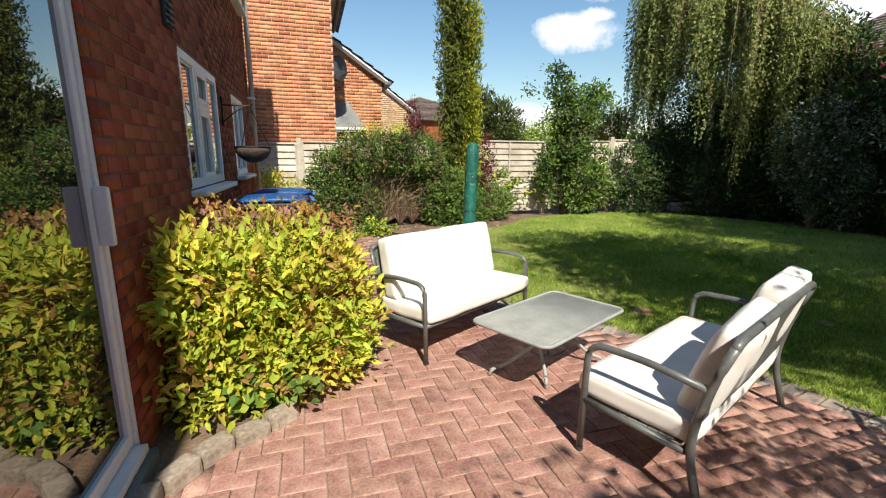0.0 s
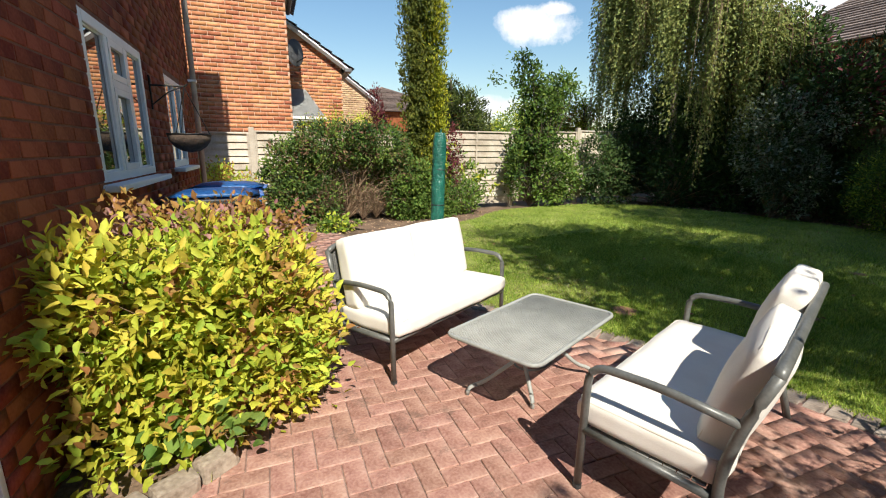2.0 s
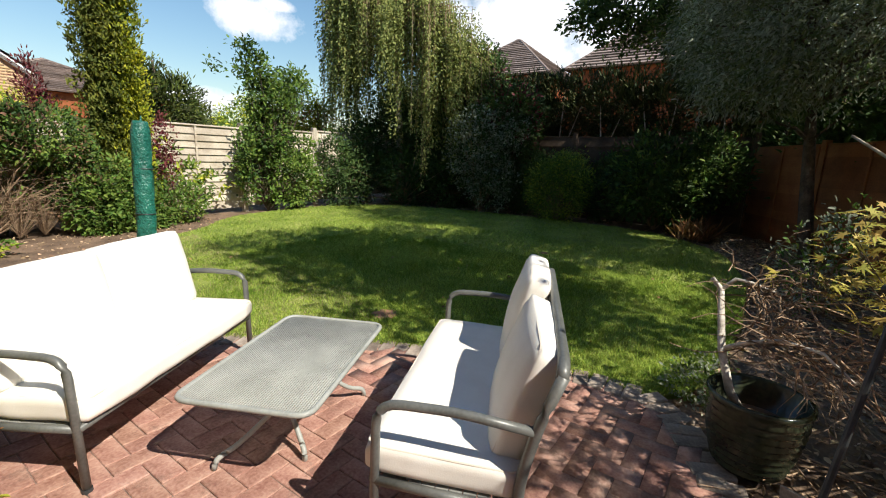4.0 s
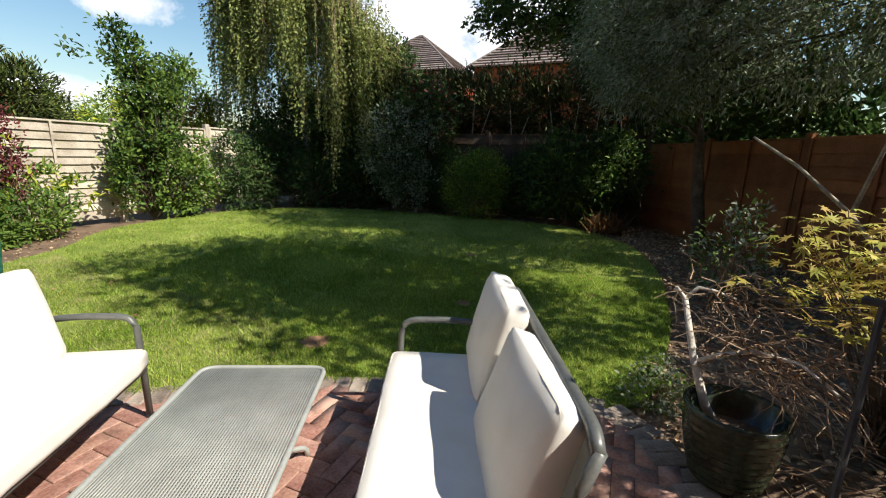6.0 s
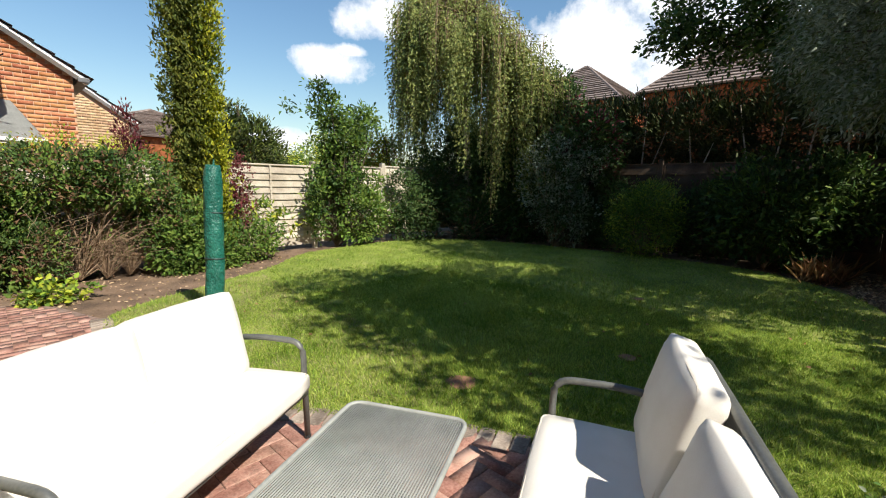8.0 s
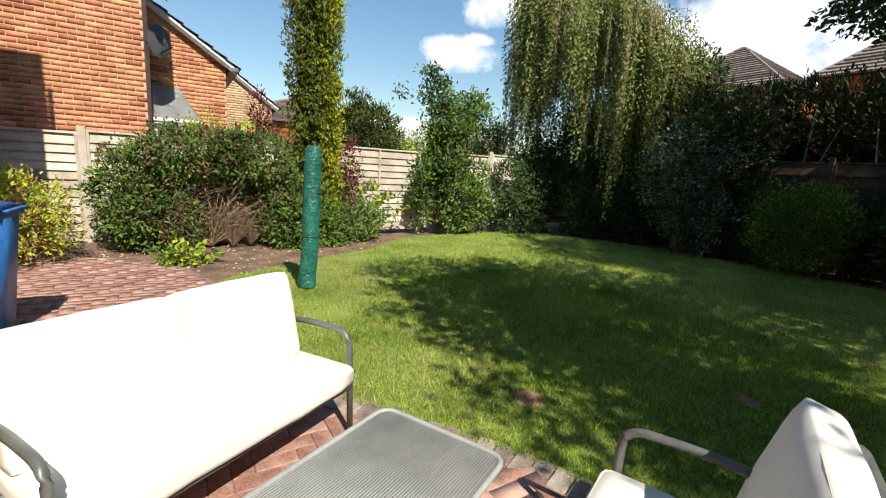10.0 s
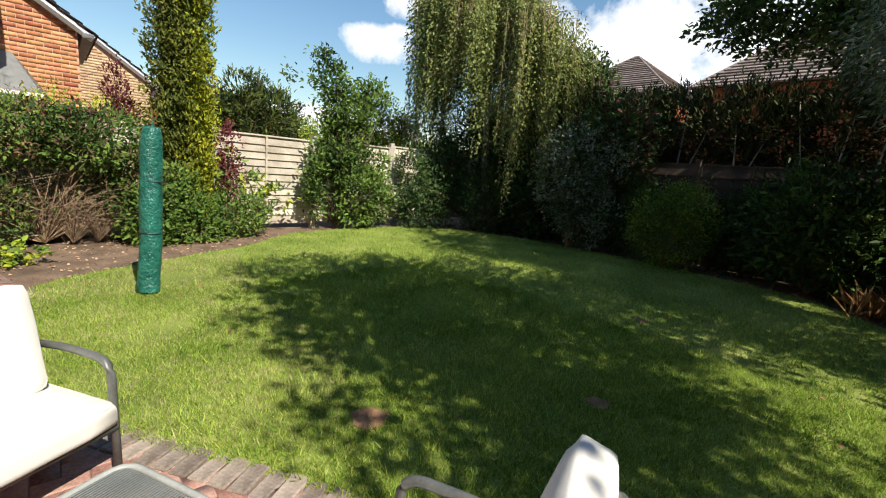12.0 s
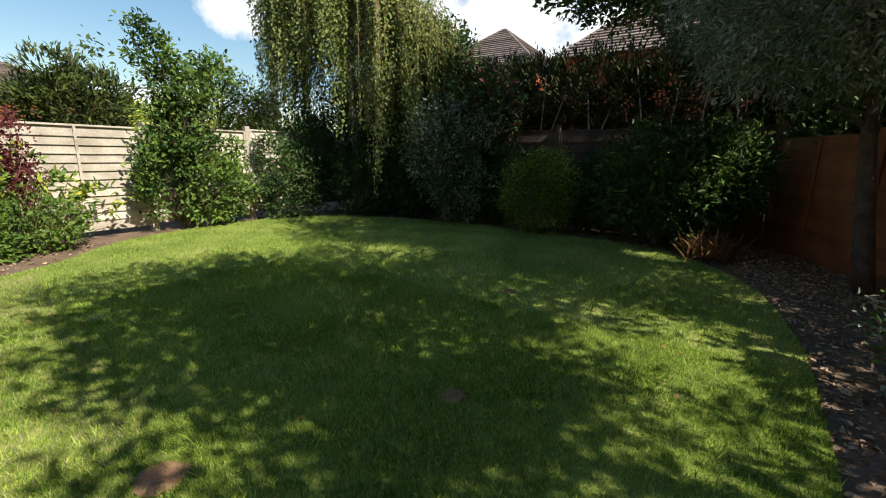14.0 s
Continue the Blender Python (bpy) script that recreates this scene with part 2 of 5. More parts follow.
M["red_leaf"] = leaf_material("dark_red_leaf", (0.09, 0.018, 0.022), (0.22, 0.06, 0.06), 0.5, 0.02, 0.3)
M["birch"] = leaf_material("weeping_birch_leaf", (0.14, 0.175, 0.04), (0.36, 0.40, 0.13), 0.6, 0.025, 0.4)
M["maple"] = leaf_material("yellow_maple_leaf", (0.38, 0.32, 0.05), (0.62, 0.54, 0.15), 0.6, 0.035, 0.4)
M["dry"] = leaf_material("dry_leaf", (0.22, 0.11, 0.045), (0.45, 0.28, 0.13), 0.6, 0.02, 0.25)
M["straw"] = leaf_material("straw_blade", (0.27, 0.27, 0.10), (0.54, 0.50, 0.25), 0.5, 0.015, 0.3)
M["cypress"] = leaf_material("cypress_spray", (0.045, 0.08, 0.016), (0.16, 0.19, 0.04), 0.6, 0.025, 0.2)
M["needle"] = leaf_material("conifer_needle", (0.028, 0.042, 0.015), (0.075, 0.095, 0.03), 0.6, 0.025, 0.08)


# ---- mesh helpers ----
def part(name, bm, mat, parent=None, label="", smooth=False):
    me = bpy.data.meshes.new(name)
    bm.normal_update()
    bm.to_mesh(me)
    bm.free()
    if smooth:
        for p in me.polygons:
            p.use_smooth = True
    me.materials.append(mat)
    ob = new(name, me)
    if parent:
        ob.parent = parent
    if label:
        ob["label"] = label
    return ob


def thing(name, label, category, group="", at=None, kind=""):
    ob = new(name)
    ob.empty_display_size = 0.1
    if at is not None:
        ob.matrix_world = at
    return tagged(ob, label, category, group, kind)


def raw(name, verts, faces, mat, parent=None, smooth=False):
    """A mesh from numpy arrays: verts (n,3), faces (m,k) of one size."""
    verts, faces = np.asarray(verts, "f"), np.asarray(faces, "i")
    me = bpy.data.meshes.new(name)
    me.vertices.add(len(verts))
    me.vertices.foreach_set("co", verts.ravel())
    k = faces.shape[1]
    me.loops.add(faces.size)
    me.loops.foreach_set("vertex_index", faces.ravel())
    me.polygons.add(len(faces))
    me.polygons.foreach_set("loop_start", np.arange(0, faces.size, k, dtype="i"))
    me.update(calc_edges=True)
    me.validate()
    if smooth:
        me.polygons.foreach_set("use_smooth", np.ones(len(faces), bool))
    me.materials.append(mat)
    ob = new(name, me)
    if parent:
        ob.parent = parent
    return ob


def box(bm, x0, x1, y0, y1, z0, z1, bevel=0.0, m=None):
    r = bmesh.ops.create_cube(bm, size=1, matrix=(m or Matrix()) @ Matrix.LocRotScale(((x0 + x1) / 2, (y0 + y1) / 2, (z0 + z1) / 2), None, (x1 - x0, y1 - y0, z1 - z0)))
    if bevel:
        edges = list({e for v in r["verts"] for e in v.link_edges})
        bmesh.ops.bevel(bm, geom=edges, offset=bevel, segments=2, profile=0.6, affect="EDGES")
    return bm


def B(*a, **k):
    return box(bmesh.new(), *a, **k)


def tube(bm, pts, r, seg=8, r2=None, cap=True):
    """A round bar along a line of points, tapering from r to r2."""
    pts = [Vector(p) for p in pts]
    r2 = r if r2 is None else r2
    rings = []
    up = Vector((0, 0, 1))
    for i, p in enumerate(pts):
        d = (pts[min(i + 1, len(pts) - 1)] - pts[max(i - 1, 0)]).normalized()
        a = d.cross(up if abs(d.z) < 0.95 else Vector((1, 0, 0))).normalized()
        b = d.cross(a)
        q = r + (r2 - r) * i / max(1, len(pts) - 1)
        rings.append([bm.verts.new(p + q * (math.cos(t) * a + math.sin(t) * b)) for t in (2 * math.pi * k / seg for k in range(seg))])
    for u, v in zip(rings, rings[1:]):
        for k in range(seg):
            bm.faces.new((u[k], u[(k + 1) % seg], v[(k + 1) % seg], v[k]))
    if cap:
        bm.faces.new(rings[0][::-1]), bm.faces.new(rings[-1])
    return bm


def bend(pts, r=0.05, n=5):
    """A line with its corners rounded."""
    pts = [Vector(p) for p in pts]
    out = [pts[0]]
    for a, b, c in zip(pts, pts[1:], pts[2:]):
        p, q = b + (a - b).normalized() * min(r, (a - b).length / 2), b + (c - b).normalized() * min(r, (c - b).length / 2)
        for k in range(n + 1):
            t = k / n
            out.append((1 - t) ** 2 * p + 2 * t * (1 - t) * b + t * t * q)
    return out + [pts[-1]]


def lathe(bm, profile, seg=32):
    rings = []
    for r, z in profile:
        rings.append([bm.verts.new((r * math.cos(2 * math.pi * k / seg), r * math.sin(2 * math.pi * k / seg), z)) for k in range(seg)])
    for u, v in zip(rings, rings[1:]):
        for k in range(seg):
            bm.faces.new((u[k], u[(k + 1) % seg], v[(k + 1) % seg], v[k]))
    return bm


CUBE = np.array([(x, y, z) for x in (-.5, .5) for y in (-.5, .5) for z in (-.5, .5)])
CUBE_F = np.array([(0, 1, 3, 2), (4, 6, 7, 5), (0, 4, 5, 1), (2, 3, 7, 6), (0, 2, 6, 4), (1, 5, 7, 3)])


def boxes(name, items, mat, parent=None):
    """Many small blocks (cx, cy, cz, dx, dy, dz) as one mesh."""
    it = np.asarray(items, float)
    v = (CUBE[None] * it[:, None, 3:6] + it[:, None, :3]).reshape(-1, 3)
    f = (CUBE_F[None] + 8 * np.arange(len(it))[:, None, None]).reshape(-1, 4)
    return tagged(raw(name, v, f, mat, parent), kind="stuff")


def soft_block(sx, sy, sz, bevel=0.06, puff=0.02):
    """A padded block with rounded edges and a swell in its large faces."""
    bm = bmesh.new()
    bmesh.ops.create_cube(bm, size=1, matrix=Matrix.Diagonal((sx, sy, sz, 1)))
    bmesh.ops.subdivide_edges(bm, edges=bm.edges[:], cuts=9, use_grid_fill=True)
    for v in bm.verts:
        u, w, h = 2 * v.co.x / sx, 2 * v.co.y / sy, 2 * v.co.z / sz
        d = Vector(v.co)
        lim = (sx / 2 - bevel, sy / 2 - bevel, sz / 2 - min(bevel, sz * 0.45))
        core = Vector([max(-c, min(c, x)) for c, x in zip(lim, d)])
        off = d - core
        if off.length > 1e-6:
            rad = min(bevel, sz * 0.45)
            v.co = core + off.normalized() * min(off.length, rad)
        v.co.z += (1 if h > 0 else -1) * puff * (1 - u * u) * (1 - w * w)
        v.co += 0.006 * Vector((noise.noise(d * 7), noise.noise(d * 7 + Vector((9, 0, 0))), noise.noise(d * 6 + Vector((0, 5, 0)))))
    return bm


rng = np.random.default_rng(7)
FACE = np.array([0.0, -0.45, 0.9])  # leaves turn to the light


def unit(a):
    return a / np.maximum(1e-9, np.linalg.norm(a, axis=-1, keepdims=True))


def leaves(name, pos, out, size, mat, parent=None, wide=0.5, up=0.4, loose=0.8, hang=0.0, r=None, face=0.8):
    """Folded leaf blades at pos; out: the way from the crown's middle."""
    r = r or rng
    n = len(pos)
    d = unit(out + loose * r.normal(size=(n, 3)) + np.array([0, 0, up - hang]))
    nrm = unit(np.cross(d, r.normal(size=(n, 3))))
    nrm = unit(nrm * np.sign(nrm @ FACE + 1e-9)[:, None] + face * FACE)
    side = unit(np.cross(d, nrm))
    nrm = np.cross(side, d)
    L = (size * r.uniform(0.6, 1.3, n))[:, None]
    W = L * wide * 0.5
    low, high = pos + d * L * 0.28, pos + d * L * 0.66 - nrm * L * 0.03
    v = np.stack([pos, low + side * W + nrm * W * 0.35, high + side * W * 0.8 + nrm * W * 0.3, pos + d * L - nrm * L * 0.12, high - side * W * 0.8 + nrm * W * 0.3, low - side * W + nrm * W * 0.35], 1).reshape(-1, 3)
    base = 6 * np.arange(n)[:, None]
    f = np.concatenate([base + np.array([0, 1, 2, 3]), base + np.array([0, 3, 4, 5])], 1).reshape(-1, 4)
    ob = raw(name, v, f, mat, parent)
    return tagged(ob, kind="stuff")


def in_blobs(blobs, n, shell=0.6, r=None):
    """n places inside a set of ellipsoids, mostly near their skins, and the ways outwards."""
    r = r or rng
    b = np.asarray(blobs, float)
    w = (b[:, 3] * b[:, 4] * b[:, 5]) ** 0.75
    k = r.choice(len(b), n, p=w / w.sum())
    d = unit(r.normal(size=(n, 3)))
    rad = np.where(r.random(n) < shell, r.uniform(0.75, 1.05, n), r.random(n) ** 0.4)[:, None]
    return b[k, :3] + d * rad * b[k, 3:6], d


def clumps(blobs, clusters, each, spread, shell=0.6, r=None):
    r = r or rng
    c, o = in_blobs(blobs, clusters, shell, r)
    p = np.repeat(c, each, 0) + r.normal(size=(clusters * each, 3)) * spread
    return p, np.repeat(o, each, 0), c


def stems(name, root, ends, r0, mat, parent, sag=0.1, seg=5, thin=0.25):
    bm = bmesh.new()
    root = Vector(root)
    for e in ends:
        e = Vector(e)
        m1 = root.lerp(e, 0.35) + Vector((random.uniform(-sag, sag), random.uniform(-sag, sag), sag))
        m2 = root.lerp(e, 0.7) + Vector((random.uniform(-sag, sag), random.uniform(-sag, sag), sag * 0.7))
        tube(bm, [root + Vector((random.uniform(-1, 1), random.uniform(-1, 1), 0)) * r0, m1, m2, e], r0, seg, r0 * thin, cap=False)
    return tagged(part(name, bm, mat, parent), kind="stuff")


def shrub(name, label, blobs, root, mats, clusters=400, each=14, spread=0.07, size=0.06, wide=0.5, stem_n=14, r0=0.012, shell=0.6, category="shrub", up=0.4, hang=0.0, wood="twig", group="", loose=0.8):
    ob = thing(name, label, category, group)
    ends = None
    for i, (mat, share) in enumerate(mats):
        n = max(4, int(clusters * share))
        p, o, c = clumps(blobs, n, each, spread, shell)
        p[:, 2] = np.maximum(p[:, 2], 0.02)
        leaves("foliage" if i == 0 else "foliage_tint", p, o, size, M[mat], ob, wide, up, loose, hang)
        ends = c if ends is None else ends
    stems("branchwork", root, ends[:stem_n], r0, M[wood], ob)
    return ob


def strip(poly, z, name, mat, thick=0.02):
    bm = bmesh.new()
    top = [bm.verts.new((x, y, z)) for x, y in poly]
    low = [bm.verts.new((x, y, z - thick)) for x, y in poly]
    bm.faces.new(top)
    for k in range(len(poly)):
        j = (k + 1) % len(poly)
        bm.faces.new((top[j], top[k], low[k], low[j]))
    bmesh.ops.recalc_face_normals(bm, faces=bm.faces[:])
    return part(name, bm, mat)


def smooth_loop(pts, n=4):
    """A closed line rounded through its control points."""
    p = np.asarray(pts, float)
    out = []
    for i in range(len(p)):
        a, b, c, d = p[i - 1], p[i], p[(i + 1) % len(p)], p[(i + 2) % len(p)]
        for k in range(n):
            t = k / n
            out.append(tuple(0.5 * ((2 * b) + (c - a) * t + (2 * a - 5 * b + 4 * c - d) * t * t + (3 * b - a - 3 * c + d) * t ** 3)))
    return out


def inside(px, py, poly):
    poly = np.asarray(poly)
    x1, y1 = poly[:, 0], poly[:, 1]
    x2, y2 = np.roll(x1, -1), np.roll(y1, -1)
    hit = np.zeros(len(px), bool)
    for a, b, c, d in zip(x1, y1, x2, y2):
        hit ^= ((b > py) != (d > py)) & (px < (c - a) * (py - b) / (d - b + 1e-12) + a)
    return hit

# ---- ground, lawn, patio base ----
ground = tagged(strip([(-300, -300), (300, -300), (300, 300), (-300, 300)], -0.03, "ground", M["soil"], 0.3), kind="structure")
LAWN = smooth_loop([(2.42, 4.6), (2.75, 4.02), (3.28, 3.25), (3.6, 2.5), (3.76, 1.85), (3.78, 1.5), (4.15, 1.27), (5.3, 1.1), (6.2, 1.07), (7.6, 1.1), (9.35, 1.48), (10.6, 2.5), (11.0, 3.7), (11.05, 5.6),
                    (10.8, 7.6), (10.2, 9.3), (9.2, 10.1), (8.0, 10.25), (6.5, 10.1), (5.7, 9.75), (4.75, 8.9), (3.9, 8.45), (3.3, 8.1), (2.6, 7.7), (2.22, 7.3), (2.1, 6.4), (2.2, 5.4)])
lawn = tagged(strip(LAWN, 0.0, "lawn", M["turf"], 0.06), "mown green lawn with thin worn spots", "lawn", kind="structure")
PATIO = [(0.0, -3.0), (2.6, -3.0), (2.6, 0.95), (3.15, 1.08), (3.6, 1.3), (3.78, 1.5), (3.76, 1.85), (3.6, 2.5), (3.28, 3.25), (2.75, 4.02), (2.42, 4.6), (2.2, 5.4), (2.1, 6.4), (2.2, 7.3), (1.9, 8.3), (0.9, 9.3), (-1.0, 9.6), (-1.0, 7.9), (0.0, 7.8)]
patio = tagged(strip(PATIO, -0.005, "patio", M["sand"], 0.06), "herringbone patio of red block pavers", "patio", kind="structure")

# ---- house with window and door openings ----
WIN1, WIN2, DOOR, WIN3 = (3.98, 5.28, 1.18, 2.15), (6.12, 7.02, 1.2, 2.12), (-1.3, 2.57, 0.1, 2.2), (6.3, 7.35, 3.32, 4.4)
HOLES = (WIN1, WIN2, DOOR, WIN3)
H_Y0, H_Y1, H_TOP = -3.2, 7.8, 6.7
bm = bmesh.new()
ys = sorted({H_Y0, H_Y1, *(h[0] for h in HOLES), *(h[1] for h in HOLES)})
zs = sorted({-0.2, H_TOP, *(h[2] for h in HOLES), *(h[3] for h in HOLES)})
for a, b in zip(ys, ys[1:]):
    for c, d in zip(zs, zs[1:]):
        if not any(h[0] <= a and b <= h[1] and h[2] <= c and d <= h[3] for h in HOLES):
            box(bm, -0.3, -0.008, a, b, c, d)
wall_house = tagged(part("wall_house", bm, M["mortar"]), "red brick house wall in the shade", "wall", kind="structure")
tagged(part("wall_house_end", B(-6, -0.302, 7.5, 7.8, -0.2, H_TOP), M["brick"]), kind="structure")
tagged(part("wall_house_back", B(-6, -0.302, -3.2, -2.9, -0.2, H_TOP), M["brick"]), kind="structure")
tagged(part("wall_house_far", B(-6.3, -6.002, -3.2, 7.8, -0.2, H_TOP), M["brick"]), kind="structure")
tagged(part("house_roof", B(-6.5, 0.0, -3.4, 7.8, H_TOP + 0.004, H_TOP + 0.2), M["slate"]), kind="structure")
tagged(part("floor", B(-6, -0.302, -2.9, 7.5, 0.0, 0.08), M["grey_trim"]), kind="structure")


def window(name, y0, y1, z0, z1, bays, label):
    ob = thing(name, label, "window", kind="structure")
    x0, x1, w = -0.08, -0.006, 0.065
    bm = bmesh.new()
    box(bm, x0, x1, y0, y0 + w, z0, z1, 0.006), box(bm, x0, x1, y1 - w, y1, z0, z1, 0.006)
    box(bm, x0, x1, y0 + w, y1 - w, z0, z0 + w, 0.006), box(bm, x0, x1, y0 + w, y1 - w, z1 - w, z1, 0.006)
    step = (y1 - y0) / len(bays)
    for k in range(1, len(bays)):
        box(bm, x0, x1, y0 + k * step - w / 2, y0 + k * step + w / 2, z0 + w, z1 - w, 0.006)
    part("window_frame", bm, M["upvc"], ob)
    for k, kind in enumerate(bays):
        a, b = y0 + k * step + w / 2, y0 + (k + 1) * step - w / 2
        cuts = [(z0 + w, z1 - w)] if kind == 1 else [(z0 + w, z0 + 0.62 * (z1 - z0)), (z0 + 0.62 * (z1 - z0) + 0.05, z1 - w)]
        if kind == 2:
            part("transom", B(x0, x1 + 0.001, a, b, cuts[0][1], cuts[1][0], 0.005), M["upvc"], ob)
        for c, d in cuts:
            part("pane", B(-0.04, -0.03, a, b, c, d), M["glass"], ob)
            s = 0.045 if kind == 2 else 0.014
            sash = bmesh.new()
            f = -0.002 if kind == 2 else -0.02
            box(sash, -0.029, f, a, a + s, c, d, 0.003), box(sash, -0.029, f, b - s, b, c, d, 0.003)
            box(sash, -0.029, f - 0.001, a + s, b - s, c, c + s, 0.003), box(sash, -0.029, f - 0.001, a + s, b - s, d - s, d, 0.003)
            part("sash", sash, M["upvc"], ob)
    part("window_sill", B(-0.1, 0.1, y0 - 0.05, y1 + 0.05, z0 - 0.045, z0 - 0.002, 0.012), M["upvc"], ob)
    return ob


window("window_1", *WIN1, (1, 2, 1), "white plastic casement window with a deep sill")
window("window_2", *WIN2, (1, 1), "narrow white plastic window beyond the first")
window("window_3", *WIN3, (1, 1), "white plastic upstairs window over the patio")

# sliding glass door, shut
door = thing("door_1", "sliding patio door with white frame, shut", "door", kind="structure")
y0, y1, z0, z1 = DOOR
bm = bmesh.new()
box(bm, -0.09, -0.012, y1 - 0.03, y1, z0, z1, 0.005), box(bm, -0.09, -0.012, y0, y0 + 0.045, z0, z1, 0.005)
box(bm, -0.09, -0.012, y0 + 0.045, y1 - 0.03, z1 - 0.05, z1, 0.005), box(bm, -0.09, 0.03, y0 + 0.045, y1 - 0.03, z0, z0 + 0.04, 0.005)
part("door_frame", bm, M["upvc"], door)
leaf = bmesh.new()
box(leaf, -0.07, -0.022, y1 - 0.072, y1 - 0.034, z0 + 0.045, z1 - 0.055, 0.006)
box(leaf, -0.07, -0.022, 0.3, y1 - 0.073, z0 + 0.045, z0 + 0.115, 0.006), box(leaf, -0.07, -0.022, 0.3, y1 - 0.073, z1 - 0.115, z1 - 0.055, 0.006)
box(leaf, -0.07, -0.022, 0.23, 0.299, z0 + 0.045, z1 - 0.055, 0.006)
sash_ob = part("door_sash", leaf, M["upvc"], door)
part("pane", B(-0.05, -0.04, 0.3, y1 - 0.073, z0 + 0.116, z1 - 0.116), M["glass"], door)
part("pane", B(-0.08, -0.072, y0 + 0.046, 0.229, z0 + 0.05, z1 - 0.06), M["glass"], door)
hd = bmesh.new()
box(hd, -0.02, 0.035, y1 - 0.07, y1 - 0.036, 1.06, 1.3, 0.012)
part("door_handle", hd, M["upvc"], sash_ob, "long white pull handle")
part("threshold", B(-0.09, 0.06, y0, y1, 0.02, 0.095, 0.008), M["grey_trim"], door)

# louvred air vent on the wall
vent = thing("wall_vent", "dark brown louvred air vent on the brick wall", "vent")
part("frame", B(-0.002, 0.022, 3.7, 3.86, 2.2, 2.44, 0.006), M["dark_plastic"], vent)
for k in range(6):
    slat = part("slat", B(0.0, 0.028, 3.715, 3.845, -0.004, 0.004, 0.002), M["wicker"], vent)
    slat.matrix_basis = pose(0.014, 0, 2.225 + 0.038 * k, 0, 35, 0)

# rain pipe and gutter
pipe = thing("downpipe", "grey plastic downpipe at the house corner", "drainpipe")
part("pipe", tube(bmesh.new(), [(0.06, 7.66, 0.0), (0.06, 7.66, 6.5)], 0.034, 12), M["concrete"], pipe, smooth=True)
for z in (0.5, 2.24, 4.2):
    part("bracket", B(0.002, 0.1, 7.61, 7.71, z, z + 0.03, 0.004), M["upvc"], pipe)

# hanging basket on its bracket
hb = thing("hanging_basket", "dark bowl-shaped hanging basket on an iron bracket", "basket", at=pose(0.26, 5.42, -0.06))
bk = tube(bmesh.new(), [(-0.255, 0, 1.78), (-0.255, 0, 2.06), (-0.25, 0, 2.0)], 0.008, 6)
tube(bk, [(-0.25, 0, 1.98), (0.0, 0, 1.98), (0.03, 0, 2.0)], 0.008, 6)
tube(bk, [(-0.25, 0, 1.82), (-0.12, 0, 1.93), (-0.02, 0, 1.975)], 0.006, 6)
part("bracket", bk, M["iron"], hb)
bowl = lathe(bmesh.new(), [(0.01, 1.42), (0.07, 1.43), (0.13, 1.47), (0.165, 1.52), (0.175, 1.57), (0.165, 1.57), (0.12, 1.54), (0.005, 1.53)], 28)
part("bowl", bowl, M["wicker"], hb, smooth=True)
for k in range(3):
    a = 2.1 * k + 0.3
    part("chain", tube(bmesh.new(), [(0.17 * math.cos(a), 0.17 * math.sin(a), 1.57), (0.0, 0, 1.975)], 0.004, 5), M["iron"], hb)
rim = tube(bmesh.new(), [(0.175 * math.cos(t), 0.175 * math.sin(t), 1.575) for t in np.linspace(0, 2 * math.pi, 25)], 0.007, 5)
part("rim", rim, M["iron"], hb)


# ---- lap fences ----
def panel(fence, p, q, z0, z1, mat, post_mat, slats, side=1, batten=True, concrete=False, post_top=None):
    """One fence panel from p to q, its boards lapped; side: which way it faces."""
    p, q = Vector((*p, 0)), Vector((*q, 0))
    d = (q - p)
    L = d.length
    ang = math.degrees(math.atan2(d.y, d.x))
    at = pose(p.x, p.y, 0, 0, 0, ang)
    made = []
    h = (z1 - z0 - 0.15 - 0.03) / slats
    for k in range(slats):
        z = z0 + 0.15 + k * h
        bm = bmesh.new()
        n = 5
        off = [0.004 * noise.noise(Vector((p.x * 3 + j, k * 2.7, 0))) for j in range(n + 1)]
        rows = []
        for j in range(n + 1):
            x = 0.055 + (L - 0.11) * j / n
            w = off[j]
            rows.append([bm.verts.new((x, s * side, zz + w * 2)) for s, zz in ((-0.046 - w, z - 0.02), (-0.01, z + h), (0.002, z + h), (-0.026, z - 0.02))])
        for u, v in zip(rows, rows[1:]):
            for m in range(4):
                bm.faces.new((u[m], v[m], v[(m + 1) % 4], u[(m + 1) % 4]))
        bm.faces.new(rows[0]), bm.faces.new(rows[-1][::-1])
        bmesh.ops.recalc_face_normals(bm, faces=bm.faces[:])
        made.append(part("slat", bm, mat, fence))
    made.append(part("gravel_board", B(0.055, L - 0.055, -0.026, 0.02, z0 - 0.05, z0 + 0.14, 0.004), post_mat if concrete else mat, fence))
    made.append(part("cap_rail", B(0.055, L - 0.055, -0.055, 0.025, z1 - 0.03, z1, 0.004), mat, fence))
    for x in ((0.055, L / 2 - 0.02, L - 0.095) if batten else (0.055, L - 0.095)):
        s = sorted((-0.064 * side, -0.044 * side))
        made.append(part("batten", B(x, x + 0.04, s[0], s[1], z0 + 0.142, z1 - 0.032, 0.003), mat, fence))
    for o in made:
        o.matrix_basis = at


def post(fence, x, y, top, mat, size=0.1, ang=0):
    bm = B(-size / 2, size / 2, -size / 2, size / 2, -0.1, top, 0.012)
    ob = part("post", bm, mat, fence)
    ob.matrix_basis = pose(x, y, 0, 0, 0, ang)
    return ob


